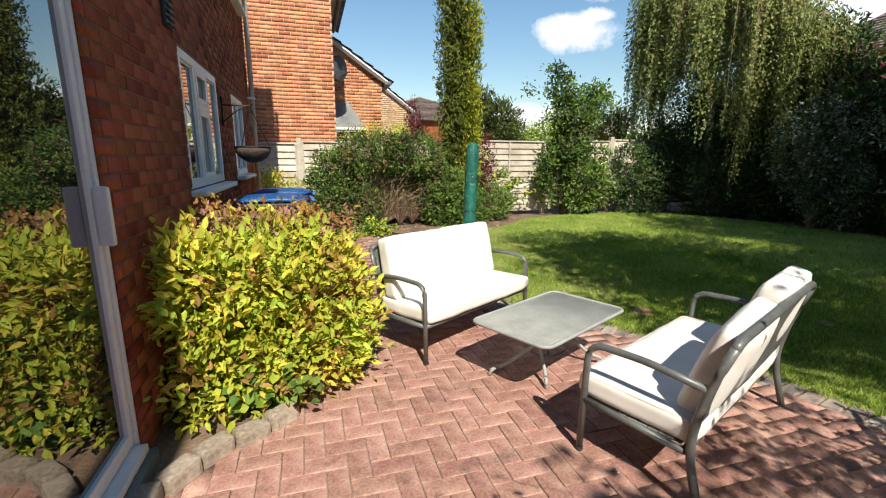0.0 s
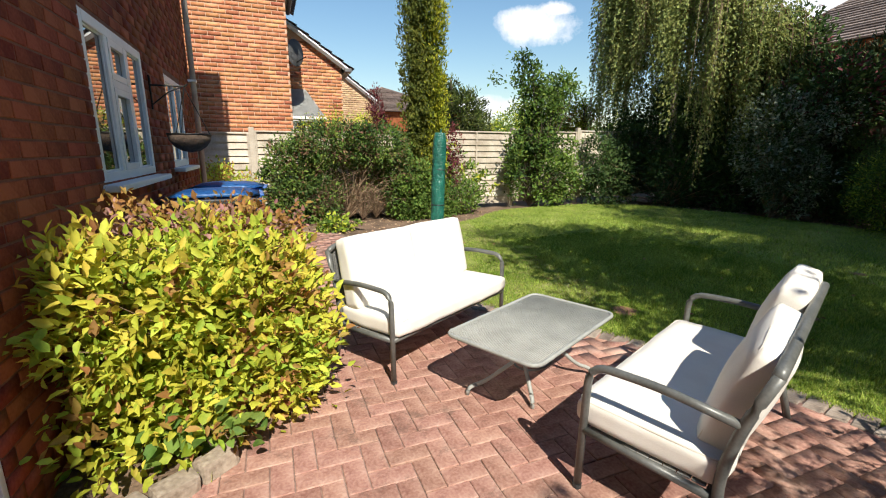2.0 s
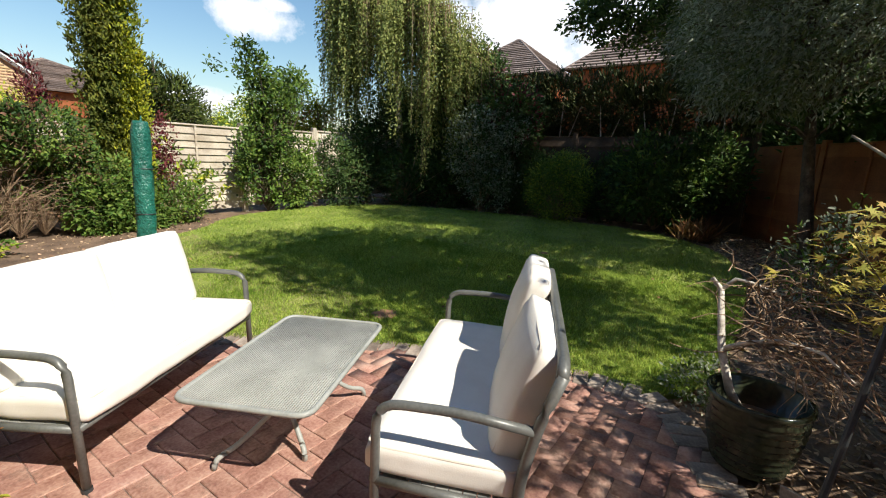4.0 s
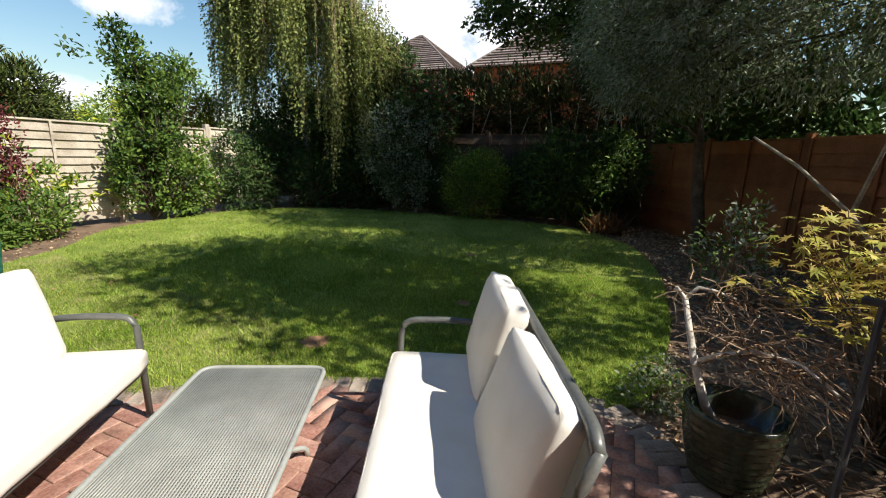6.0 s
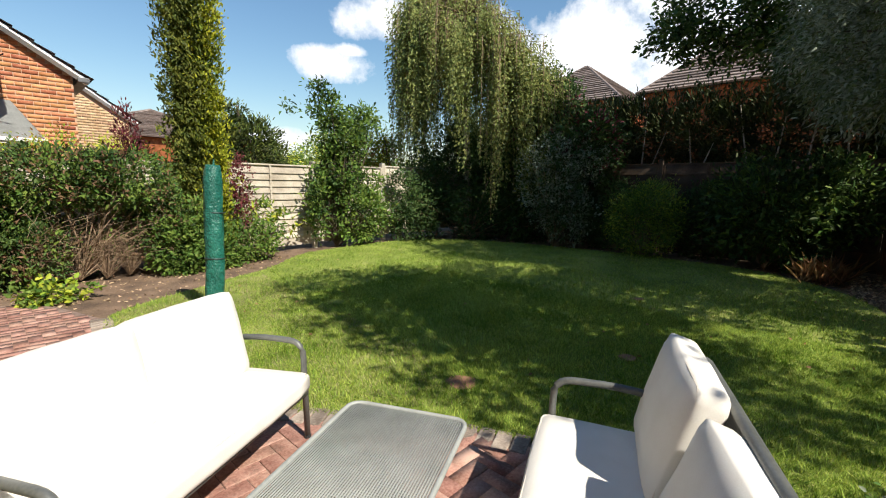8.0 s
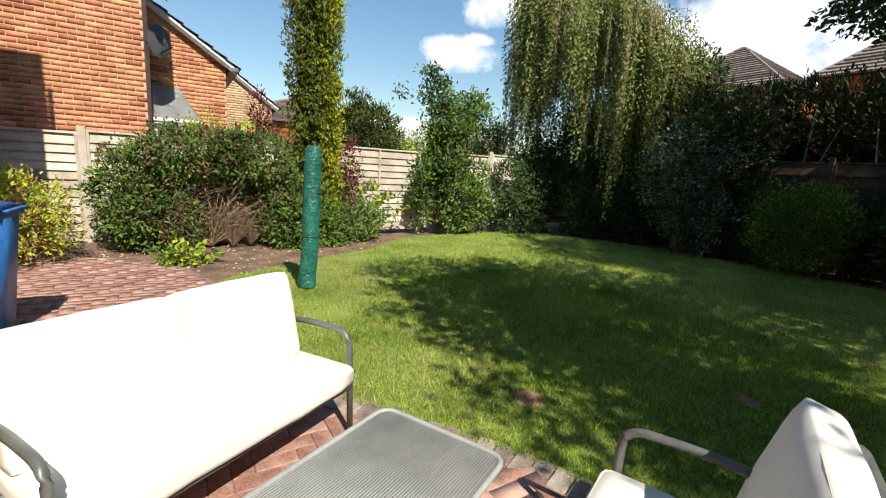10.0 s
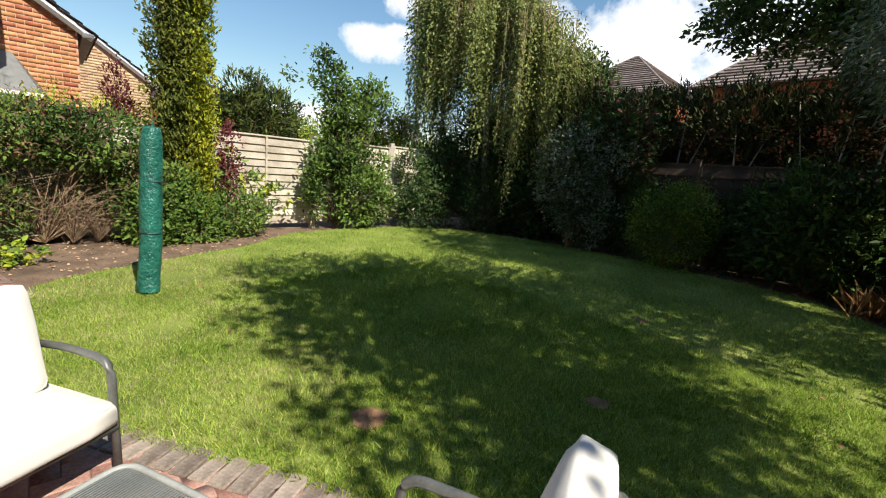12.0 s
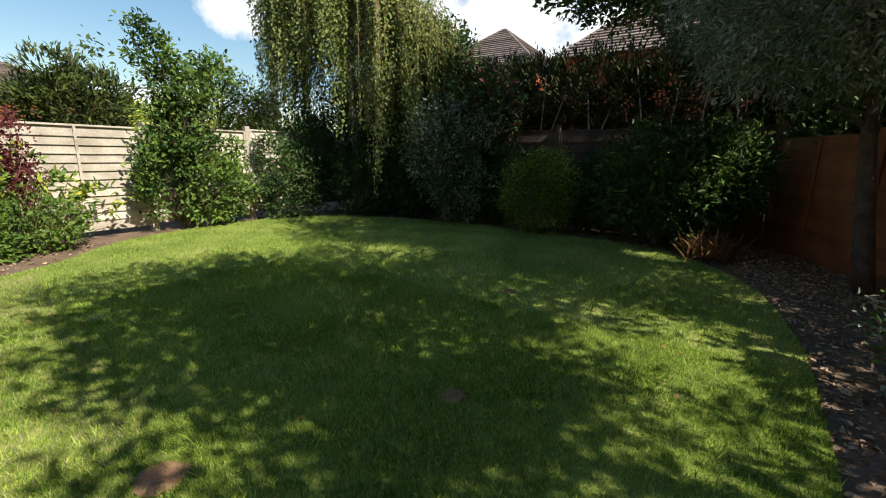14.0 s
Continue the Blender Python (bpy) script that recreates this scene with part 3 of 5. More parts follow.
FX = [0.62 + 2.02 * k for k in range(-2, 7)]
fence_back = thing("lap_fence", "pale weathered timber lap fence between concrete posts", "fence")
for k, (a, b) in enumerate(zip(FX, FX[1:])):
    panel(fence_back, (a, 10.75), (b, 10.75), 0.03 * k, 1.68 + 0.042 * k, M["fence"], M["concrete"], 11, 1, True, True)
for k, x in enumerate(FX):
    post(fence_back, x, 10.735, 1.74 + 0.042 * k, M["concrete"] if k < 6 else M["fence"], 0.11)
fence_side = thing("side_fence", "dark old timber lap fence in deep shade", "fence")
BY = [10.7 - 1.9 * k for k in range(6)]
for a, b in zip(BY, BY[1:]):
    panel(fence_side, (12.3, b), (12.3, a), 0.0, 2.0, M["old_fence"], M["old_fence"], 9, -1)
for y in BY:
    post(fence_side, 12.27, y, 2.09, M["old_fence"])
fence_brown = thing("brown_fence", "red-brown stained timber lap fence in shade", "fence")
P0, P1 = Vector((12.3, 1.2)), Vector((1.6, -4.3))
N = 6
for k in range(N):
    a, b = P0.lerp(P1, k / N), P0.lerp(P1, (k + 1) / N)
    panel(fence_brown, b, a, 0.0, 1.8, M["brown_fence"], M["brown_fence"], 10, -1)
    post(fence_brown, *b, 1.86, M["brown_fence"], ang=28)
panel(fence_brown, (0.0, -4.3), (1.6, -4.3), 0.0, 1.8, M["brown_fence"], M["brown_fence"], 10, -1)


# ---- neighbouring houses ----
def brick_rows(x0, x1, z0, z1, course=0.075, length=0.225, joint=0.01, depth=0.02, top=None, jit=0.0015):
    """Places of bricks in a stretcher bond on a wall along x; top(x): height of the wall there."""
    out = []
    k = 0
    z = z0
    while z < z1:
        x = x0 - (length / 2 if k % 2 else 0)
        while x < x1:
            a, b = max(x0, x), min(x1, x + length - joint)
            lim = z1 if top is None else min(top(a), top(b))
            if b - a > 0.04 and z + course - joint <= lim + 0.01:
                out.append(((a + b) / 2, random.uniform(-jit, jit), z + (course - joint) / 2, b - a, depth, course - joint))
            x += length
        z += course
        k += 1
    return np.array(out)


def roof_plane(p, u, v, nu, nv, mat, parent, name="roof_tiles", thick=0.03):
    """Rows of tiles over the slope p + s u + t v."""
    p, u, v = Vector(p), Vector(u), Vector(v)
    n = u.cross(v).normalized()
    bm = bmesh.new()
    for j in range(nv):
        for i in range(nu):
            a = p + u * (i / nu) + v * (j / nv)
            e1, e2 = u * (0.97 / nu), v * (1.12 / nv)
            q = [a + n * thick * 2, a + e1 + n * thick * 2, a + e1 + e2 + n * thick * 0.5, a + e2 + n * thick * 0.5]
            vs = [bm.verts.new(c) for c in q] + [bm.verts.new(q[0] - n * thick), bm.verts.new(q[1] - n * thick)]
            bm.faces.new(vs[:4])
            bm.faces.new((vs[0], vs[4], vs[5], vs[1]))
    return part(name, bm, mat, parent)


NB_Y = 11.5
nb = thing("neighbour_house", "orange-red brick house close behind the fence", "house")
part("wall", B(-5, 1.48, NB_Y + 0.008, 17, -0.2, 6.2), M["mortar_pale"], nb)
br = brick_rows(-1.3, 1.48, 0.9, 6.2, 0.086, 0.25, 0.011)
br[:, 1] += NB_Y + 0.0162
boxes("bricks", br, M["brick_orange"], nb)
part("gutter", tube(bmesh.new(), [(1.68, NB_Y - 0.1, 4.95), (1.68, 14.2, 4.95)], 0.06, 10), M["grey_trim"], nb)
part("soffit", B(1.484, 1.72, NB_Y - 0.1, 14.2, 5.0, 5.06), M["upvc"], nb)
roof_plane((1.84, NB_Y - 0.15, 5.04), (0, 3.6, 0), (-3.3, 0, 2.2), 14, 12, M["slate"], nb)

wing = thing("neighbour_wing", "red brick gabled wing with white bargeboards", "house")
WY = 13.97
top = lambda x: 4.5 - 0.677 * (x - 1.745)
bm = bmesh.new()
v = [bm.verts.new(c) for c in ((-1.4, WY + 0.01, 0), (3.0, WY + 0.01, 0), (3.0, WY + 0.01, top(3.0)), (-0.4, WY + 0.01, top(-0.4)), (-1.4, WY + 0.01, top(-0.4)))]
w = [bm.verts.new(c.co + Vector((0, 4, 0))) for c in v]
bm.faces.new(v)
for k in range(5):
    bm.faces.new((v[k], w[k], w[(k + 1) % 5], v[(k + 1) % 5]))
part("wall", bm, M["mortar_pale"], wing)
br = brick_rows(1.1, 3.0, 1.4, 4.9, 0.086, 0.25, 0.011, top=lambda x: top(x) - 0.05)
br[:, 1] += WY + 0.0182
boxes("bricks", br, M["brick_orange"], wing)
part("bargeboard", tube(bmesh.new(), [(-0.5, WY - 0.12, top(-0.5) + 0.02), (3.24, WY - 0.12, top(3.24) + 0.02)], 0.07, 4), M["upvc"], wing)
roof_plane((3.3, WY - 0.2, top(3.3) + 0.1), (0, 4.2, 0), (-3.8, 0, 3.8 * 0.67), 14, 13, M["slate"], wing)
part("gutter", B(3.06, 3.26, WY - 0.2, WY + 4, 3.5, 3.6, 0.02), M["grey_trim"], wing)
dish = thing("satellite_dish", "grey satellite dish on the gabled wing", "satellite dish", at=pose(1.73, 12.6, 3.67, 0, 0, 40))
dm = bmesh.new()
rr = []
for r in (0.02, 0.13, 0.23, 0.31):
    rr.append([dm.verts.new((r * 0.85 * math.cos(t), 0.5 * r * r, r * math.sin(t))) for t in np.linspace(0, 2 * math.pi, 24, endpoint=False)])
for a, b in zip(rr, rr[1:]):
    for k in range(24):
        dm.faces.new((a[k], a[(k + 1) % 24], b[(k + 1) % 24], b[k]))
dm.faces.new(rr[0])
bmesh.ops.solidify(dm, geom=dm.faces[:], thickness=0.008)
part("reflector", dm, M["dish"], dish)
part("arm", tube(bmesh.new(), [(0, 0.02, -0.22), (0, -0.3, -0.12)], 0.012, 6), M["iron"], dish)
part("mount", tube(bmesh.new(), [(0, 0.02, 0), (-0.1, 0.18, -0.05), (-0.1, 0.28, -0.05)], 0.018, 6), M["iron"], dish)
bay = thing("bay_window", "white bay window under a grey lean-to roof", "bay window")
bm = bmesh.new()
v = [bm.verts.new(c) for c in ((1.5, 13.1, 2.24), (2.38, 13.1, 2.24), (2.0, 13.96, 3.0), (1.5, 13.96, 3.0), (2.5, 13.96, 2.24))]
bm.faces.new((v[0], v[1], v[2], v[3])), bm.faces.new((v[1], v[4], v[2]))
bmesh.ops.solidify(bm, geom=bm.faces[:], thickness=0.05)
part("roof", bm, M["lead"], bay)
part("frame", B(1.5, 2.32, 13.2, 13.26, 1.4, 2.22, 0.01), M["upvc"], bay)
for x in (1.58, 1.95):
    part("pane", B(x, x + 0.3, 13.185, 13.199, 1.5, 2.12), M["glass"], bay)
part("gutter", B(1.5, 2.42, 13.04, 13.1, 2.16, 2.23, 0.01), M["upvc"], bay)

yh = thing("yellow_brick_house", "pale yellow brick house further down the street", "house")
ytop = lambda x: 4.3 - 0.72 * (x - 3.85)
bm = bmesh.new()
v = [bm.verts.new(c) for c in ((1.0, 19.31, 0), (5.0, 19.31, 0), (5.0, 19.31, ytop(5.0)), (3.0, 19.31, ytop(3.0)), (1.0, 19.31, ytop(3.0)))]
w = [bm.verts.new(c.co + Vector((0, 5, 0))) for c in v]
bm.faces.new(v)
for k in range(5):
    bm.faces.new((v[k], w[k], w[(k + 1) % 5], v[(k + 1) % 5]))
part("wall", bm, M["mortar_pale"], yh)
br = brick_rows(2.6, 5.0, 1.6, 6.0, 0.082, 0.24, 0.011, top=lambda x: ytop(x) - 0.08)
br[:, 1] += 19.318
boxes("bricks", br, M["brick_yellow"], yh)
part("bargeboard", tube(bmesh.new(), [(2.6, 19.2, ytop(2.6)), (5.2, 19.2, ytop(5.2))], 0.08, 4), M["upvc"], yh)
roof_plane((5.3, 19.1, ytop(5.3) + 0.08), (0, 5, 0), (-2.8, 0, 2.016), 12, 10, M["slate"], yh)


def hip_house(x, y, wx, wy, eave, ridge, label):
    ob = thing("distant_house", label, "house", "distant houses")
    part("wall", B(x - wx / 2 + 0.4, x + wx / 2 - 0.4, y - wy / 2 + 0.4, y + wy / 2 - 0.4, 0, eave), M["brick"], ob)
    a, b, c, d = [Vector((x + sx * wx / 2, y + sy * wy / 2, eave)) for sx, sy in ((-1, -1), (1, -1), (1, 1), (-1, 1))]
    run = max(0.3, wy - wx) / 2
    e, f = Vector((x, y - run, ridge)), Vector((x, y + run, ridge))
    bm = bmesh.new()
    rows = 18
    for quad in ((d, a, e, f), (a, b, e, e), (b, c, f, e), (c, d, f, f)):
        p, q, r, s = quad
        n = (q - p).cross(s - p).normalized()
        n = n if n.z > 0 else -n
        for k in range(rows):
            t0, t1 = k / rows, (k + 1.15) / rows
            t1 = min(t1, 1)
            lo0, lo1, hi0, hi1 = p.lerp(s, t0), q.lerp(r, t0), p.lerp(s, t1), q.lerp(r, t1)
            vs = [bm.verts.new(c2) for c2 in (lo0 + n * 0.12, lo1 + n * 0.12, hi1 + n * 0.02, hi0 + n * 0.02)]
            bm.faces.new(vs)
            us = [bm.verts.new(c2) for c2 in (lo0, lo1)]
            bm.faces.new((vs[0], us[0], us[1], vs[1]))
    tagged(part("roof", bm, M["tile_roof"], ob), kind="stuff")
    part("ridge_tiles", tube(bmesh.new(), [e, f], 0.14, 6), M["tile_roof"], ob)
    for base, t in ((a, e), (b, e), (c, f), (d, f)):
        part("hip_tiles", tube(bmesh.new(), [base, t], 0.13, 6), M["tile_roof"], ob)
    return ob


hip_house(36, 18.6, 9.6, 9.8, 7.4, 11.0, "tiled hip roof of a house beyond the hedge")
hip_house(35.5, 4.6, 9, 16, 7.4, 11.3, "long tiled hip roof half hidden by trees")
hip_house(9.8, 37, 12, 7, 4.2, 6.2, "low tiled roof among far trees")


# ---- garden furniture ----
def seam(cushion, sx, sy, h):
    """Piping round the top edge of a cushion."""
    a, b, z = sx / 2 - 0.012, sy / 2 - 0.012, h - 0.016
    pts = bend([(0, -b, z), (a, -b, z), (a, b, z), (-a, b, z), (-a, -b, z), (0, -b, z)], 0.045)
    part("piping", tube(bmesh.new(), pts, 0.0045, 6, cap=False), M["piping"], cushion)


def loveseat(label, m, slump, thick, puff):
    """Two-seat metal garden sofa; local x along the front, y to the back."""
    W, D, R = 1.25, 0.55, 0.0165
    ob = thing("garden_sofa", label, "garden sofa", "matching garden sofas", at=m)
    for x in (0.0, W):
        part("arm_frame", tube(bmesh.new(), bend([(x, 0, 0.0), (x, 0.012, 0.572), (x, 0.28, 0.578), (x, D - 0.03, 0.55)], 0.085), R, 10), M["frame"], ob, smooth=True)
        part("back_upright", tube(bmesh.new(), bend([(x, D + 0.0, 0.0), (x, D - 0.075, 0.28), (x, D - 0.03, 0.54), (x, D + 0.04, 0.745)], 0.12), R * 1.1, 10), M["frame"], ob, smooth=True)
        part("side_rail", tube(bmesh.new(), [(x, 0.0, 0.28), (x, D - 0.085, 0.255)], R, 8), M["frame"], ob, smooth=True)
        part("foot_cap", tube(bmesh.new(), [(x, 0, 0.0), (x, 0, 0.02)], R * 1.2, 10), M["dark_plastic"], ob)
    part("front_rail", tube(bmesh.new(), [(0, 0, 0.28), (W, 0, 0.28)], R, 8), M["frame"], ob, smooth=True)
    part("rear_rail", tube(bmesh.new(), [(0, D - 0.085, 0.255), (W, D - 0.085, 0.255)], R, 8), M["frame"], ob, smooth=True)
    part("top_rail", tube(bmesh.new(), bend([(0, D + 0.035, 0.735), (0.05, D + 0.042, 0.767), (W - 0.05, D + 0.042, 0.767), (W, D + 0.035, 0.735)], 0.05), R * 1.2, 10), M["frame"], ob, smooth=True)
    bm = bmesh.new()
    n = 10
    rows = []
    for k in range(n + 1):
        t = k / n
        y, z = D - 0.07 + 0.11 * t ** 1.3, 0.265 + 0.495 * t
        rows.append([bm.verts.new((x, y + 0.01 * math.sin(math.pi * (x / W)), z)) for x in (0.01, W * 0.25, W * 0.5, W * 0.75, W - 0.01)])
    for a, b in zip(rows, rows[1:]):
        for k in range(4):
            bm.faces.new((a[k], a[k + 1], b[k + 1], b[k]))
    bmesh.ops.solidify(bm, geom=bm.faces[:], thickness=0.006)
    part("back_sling", bm, M["sling"], ob, "grey woven sling back")
    for k in range(9):
        y = 0.025 + k * 0.0475
        part("seat_strap", B(0.012, W - 0.012, y, y + 0.044, 0.271, 0.279, 0.002), M["sling"], ob)
    c = part("seat_cushion", soft_block(W - 0.01, D, 0.125, 0.04, 0.012), M["cushion"], ob, "cream fabric seat cushion", True)
    c.matrix_basis = pose(W / 2, D / 2 - 0.045, 0.343, -1.5)
    seam(c, W - 0.01, D, 0.0625)
    for x, lean, drop, fwd in slump:
        q = part("back_cushion", soft_block(0.606, 0.47, thick, 0.034, puff), M["cushion"], ob, "cream fabric back cushion", True)
        q.matrix_basis = pose(x, D - thick / 2 - 0.85 * puff - fwd, 0.6 - drop, 90 - lean, 0, 70 * drop)
        seam(q, 0.606, 0.47, thick / 2)
    return ob


sofa = loveseat("grey metal two-seat garden sofa with cream cushions", pose(1.507, 3.184, 0, 0, 0, 30), ((0.314, 13, -0.01, 0.025), (0.905, 14, -0.012, 0.03)), 0.14, 0.03)
settee = loveseat("grey metal two-seat garden sofa with cream cushions", pose(3.158, 2.6, 0, 0, 0, 203.3), ((0.22, 15, 0.0, -0.005), (0.87, 19, 0.045, -0.015)), 0.12, 0.032)

debris = thing("dry_twig", "small dark dry twig lying on the seat cushion", "twig")
bm = tube(bmesh.new(), [(1.79, 3.85, 0.419), (1.8, 3.853, 0.42), (1.815, 3.85, 0.419)], 0.0022, 5, 0.001)
tube(bm, [(1.8, 3.853, 0.42), (1.803, 3.866, 0.428)], 0.0018, 5, 0.0008)
part("stem", bm, M["bark"], debris)

TW, TD, TH = 0.94, 0.575, 0.4
tab = thing("coffee_table", "low grey metal garden table with a mesh top", "coffee table", at=pose(2.287, 2.881, 0, 0, 0, 26))
items = []
nx, ny = 76, 54
for k in range(nx):
    items.append((-TW / 2 + TW * (k + 0.5) / nx, 0, TH - 0.004, 0.0062, TD - 0.03, 0.003))
for k in range(ny):
    items.append((0, -TD / 2 + TD * (k + 0.5) / ny, TH - 0.0015, TW - 0.03, 0.0062, 0.003))
boxes("mesh_top", items, M["mesh"], tab)["label"] = "fine grey wire mesh"
rimline = bend([(0, -TD / 2, TH), (TW / 2, -TD / 2, TH), (TW / 2, TD / 2, TH), (-TW / 2, TD / 2, TH), (-TW / 2, -TD / 2, TH), (0, -TD / 2, TH)], 0.07)
part("rim", tube(bmesh.new(), [p - Vector((0, 0, 0.004)) for p in rimline], 0.012, 8, cap=False), M["mesh"], tab, smooth=True)
for sx in (-1, 1):
    for fx, fy in ((0.355, -0.215), (0.225, 0.14)):
        x, y = -sx * fx, -sx * fy
        part("leg", tube(bmesh.new(), bend([(x * 0.35, -y * 0.5, TH - 0.016), (x * 0.55, y * 0.05, 0.22), (x * 0.8, y * 0.7, 0.075), (x * 0.98, y * 0.97, 0.05), (x, y, 0.0)], 0.06), 0.0125, 8), M["mesh"], tab, smooth=True)
    part("brace", tube(bmesh.new(), [(sx * TW * 0.14, -TD * 0.46, TH - 0.016), (sx * TW * 0.14, TD * 0.46, TH - 0.016)], 0.009, 6), M["frame"], tab)
part("ring", tube(bmesh.new(), [(0.14 * math.cos(t), 0.1 * math.sin(t), 0.16) for t in np.linspace(0, 2 * math.pi, 22)], 0.007, 6), M["frame"], tab, smooth=True)

# folded parasol in its cover
par = thing("parasol", "closed parasol in a shiny green plastic cover", "parasol", at=pose(3.1, 6.74, 0, 0, 3, 0))
bm = bmesh.new()
rings = []
nz, ns = 46, 28
for i in range(nz + 1):
    z = 0.03 + 1.6 * i / nz
    base = 0.098 if z < 1.0 else 0.098 - 0.01 * (z - 1.0)
    if z > 1.45:
        base *= 1 - 0.25 * ((z - 1.45) / 0.18) ** 2
    ring = []
    for k in range(ns):
        t = 2 * math.pi * k / ns
        p = Vector((math.cos(t), math.sin(t), z * 2.2))
        r = base * (1 + 0.10 * noise.noise(p * 1.3) + 0.05 * noise.noise(Vector((p.x * 3, p.y * 3, z * 9))))
        if z < 0.12:
            r *= 1.06
        ring.append(bm.verts.new((r * math.cos(t) + 0.01 * math.sin(z * 3), r * math.sin(t), z)))
    rings.append(ring)
for a, b in zip(rings, rings[1:]):
    for k in range(ns):
        bm.faces.new((a[k], a[(k + 1) % ns], b[(k + 1) % ns], b[k]))
bm.faces.new(rings[-1])
part("cover", bm, M["cover"], par, "wrinkled green plastic sleeve", True)
part("pole", tube(bmesh.new(), [(0, 0, -0.05), (0, 0, 0.3)], 0.02, 10), M["frame"], par)
part("tip", tube(bmesh.new(), [(0, 0, 1.6), (0.004, 0, 1.69)], 0.016, 8, 0.006), M["cover"], par)
for z in (0.62, 1.12):
    part("tie", tube(bmesh.new(), [(0.1 * math.cos(t) + 0.01, 0.1 * math.sin(t), z) for t in np.linspace(0, 2 * math.pi, 20)], 0.006, 5), M["dark_plastic"], par)


# wheeled bins
def wheelie(mat, lid_mat, m, label):
    ob = thing("wheelie_bin", label, "wheelie bin", "bins by the house", at=m)
    bm = bmesh.new()
    lo = [bm.verts.new(c) for c in ((-0.21, -0.24, 0.06), (0.21, -0.24, 0.06), (0.21, 0.2, 0.06), (-0.21, 0.2, 0.06))]
    hi = [bm.verts.new(c) for c in ((-0.28, -0.32, 0.98), (0.28, -0.32, 0.98), (0.28, 0.3, 0.98), (-0.28, 0.3, 0.98))]
    bm.faces.new(lo[::-1]), bm.faces.new(hi)
    for k in range(4):
        bm.faces.new((lo[k], lo[(k + 1) % 4], hi[(k + 1) % 4], hi[k]))
    bmesh.ops.bevel(bm, geom=bm.edges[:], offset=0.03, segments=3, affect="EDGES")
    part("body", bm, mat, ob, smooth=True)
    part("collar", B(-0.3, 0.3, -0.34, 0.32, 0.93, 0.98, 0.012), mat, ob)
    lid = bmesh.new()
    g = 8
    grid = [[lid.verts.new((-0.3 + 0.6 * i / g, -0.35 + 0.7 * j / g, 1.0 + 0.05 * (1 - (2 * i / g - 1) ** 4) * (1 - (2 * j / g - 1) ** 4))) for j in range(g + 1)] for i in range(g + 1)]
    for i in range(g):
        for j in range(g):
            lid.faces.new((grid[i][j], grid[i + 1][j], grid[i + 1][j + 1], grid[i][j + 1]))
    bmesh.ops.solidify(lid, geom=lid.faces[:], thickness=0.02)
    top_lid = part("lid", lid, lid_mat, ob, smooth=True)
    part("lid_grip", B(-0.2, 0.2, -0.385, -0.345, 0.985, 1.0, 0.006), lid_mat, top_lid)
    part("handle", tube(bmesh.new(), [(-0.26, 0.38, 0.97), (0.26, 0.38, 0.97)], 0.016, 8), mat, ob)
    for x in (-0.24, 0.24):
        part("wheel", tube(bmesh.new(), [(x - 0.025, 0.22, 0.1), (x + 0.025, 0.22, 0.1)], 0.1, 18), M["dark_plastic"], ob)
    return ob


wheelie(M["blue_plastic"], M["blue_plastic"], pose(0.48, 6.05, 0, 0, 0, 88), "blue wheeled recycling bin beside the house")
wheelie(M["dark_plastic"], M["blue_plastic"], pose(0.45, 5.2, 0, 0, 0, 92), "dark wheeled bin with a blue lid beside the house")


# ---- plants ----
shrub("golden_shrub", "bushy golden-leaved spiraea with faded pink heads", [(0.66, 3.36, 0.5, 0.5, 0.5, 0.46), (0.5, 3.72, 0.58, 0.52, 0.55, 0.42), (0.8, 3.6, 0.5, 0.33, 0.46, 0.44), (0.4, 3.12, 0.45, 0.36, 0.32, 0.42), (0.45, 4.3, 0.5, 0.46, 0.45, 0.4), (0.2, 2.98, 0.66, 0.2, 0.26, 0.34), (0.32, 3.02, 0.8, 0.3, 0.26, 0.26), (0.62, 3.06, 0.3, 0.42, 0.28, 0.26), (0.88, 3.28, 0.28, 0.28, 0.32, 0.27), (0.25, 2.85, 0.28, 0.22, 0.2, 0.24)],
      (0.6, 3.55, 0.0), (("gold", 0.42), ("gold_green", 0.5), ("bronze", 0.16)), 1250, 14, 0.05, 0.061, 0.44, 110, 0.007, 0.8)
shrub("spiraea_heads", "bronze young leaves and faded pink flower heads", [(0.6, 3.75, 0.97, 0.48, 0.45, 0.09), (0.24, 3.3, 0.95, 0.16, 0.2, 0.24), (0.85, 3.7, 0.9, 0.2, 0.3, 0.08)], (0.55, 3.7, 0.3), (("bronze", 0.6), ("flower", 0.5)), 90, 16, 0.04, 0.04, 0.5, 20, 0.005)
shrub("creeping_weed", "fresh green broad-leaved weed over the stone edging", [(0.6, 2.8, 0.14, 0.16, 0.1, 0.14), (0.45, 2.86, 0.1, 0.12, 0.1, 0.1)], (0.58, 2.85, 0.02), (("green", 0.5), ("gold_green", 0.5)), 26, 7, 0.035, 0.075, 0.65, 10, 0.004)
shrub("bed_weed", "pale green weed clump at the edge of the paving", [(1.85, 8.5, 0.1, 0.24, 0.16, 0.13), (2.15, 8.62, 0.08, 0.18, 0.12, 0.1)], (1.9, 8.55, 0.0), (("gold_green", 0.5), ("green", 0.5)), 60, 9, 0.04, 0.07, 0.6, 8, 0.004)
shrub("yellow_shrub", "low yellow-leaved shrub by the fence", [(0.21, 9.01, 0.58, 0.53, 0.63, 0.53), (-0.0, 9.6, 0.63, 0.53, 0.53, 0.53)], (0.21, 9.07, 0), (("gold_green", 0.6), ("bronze", 0.3)), 360, 12, 0.06, 0.06, 0.5, 14)
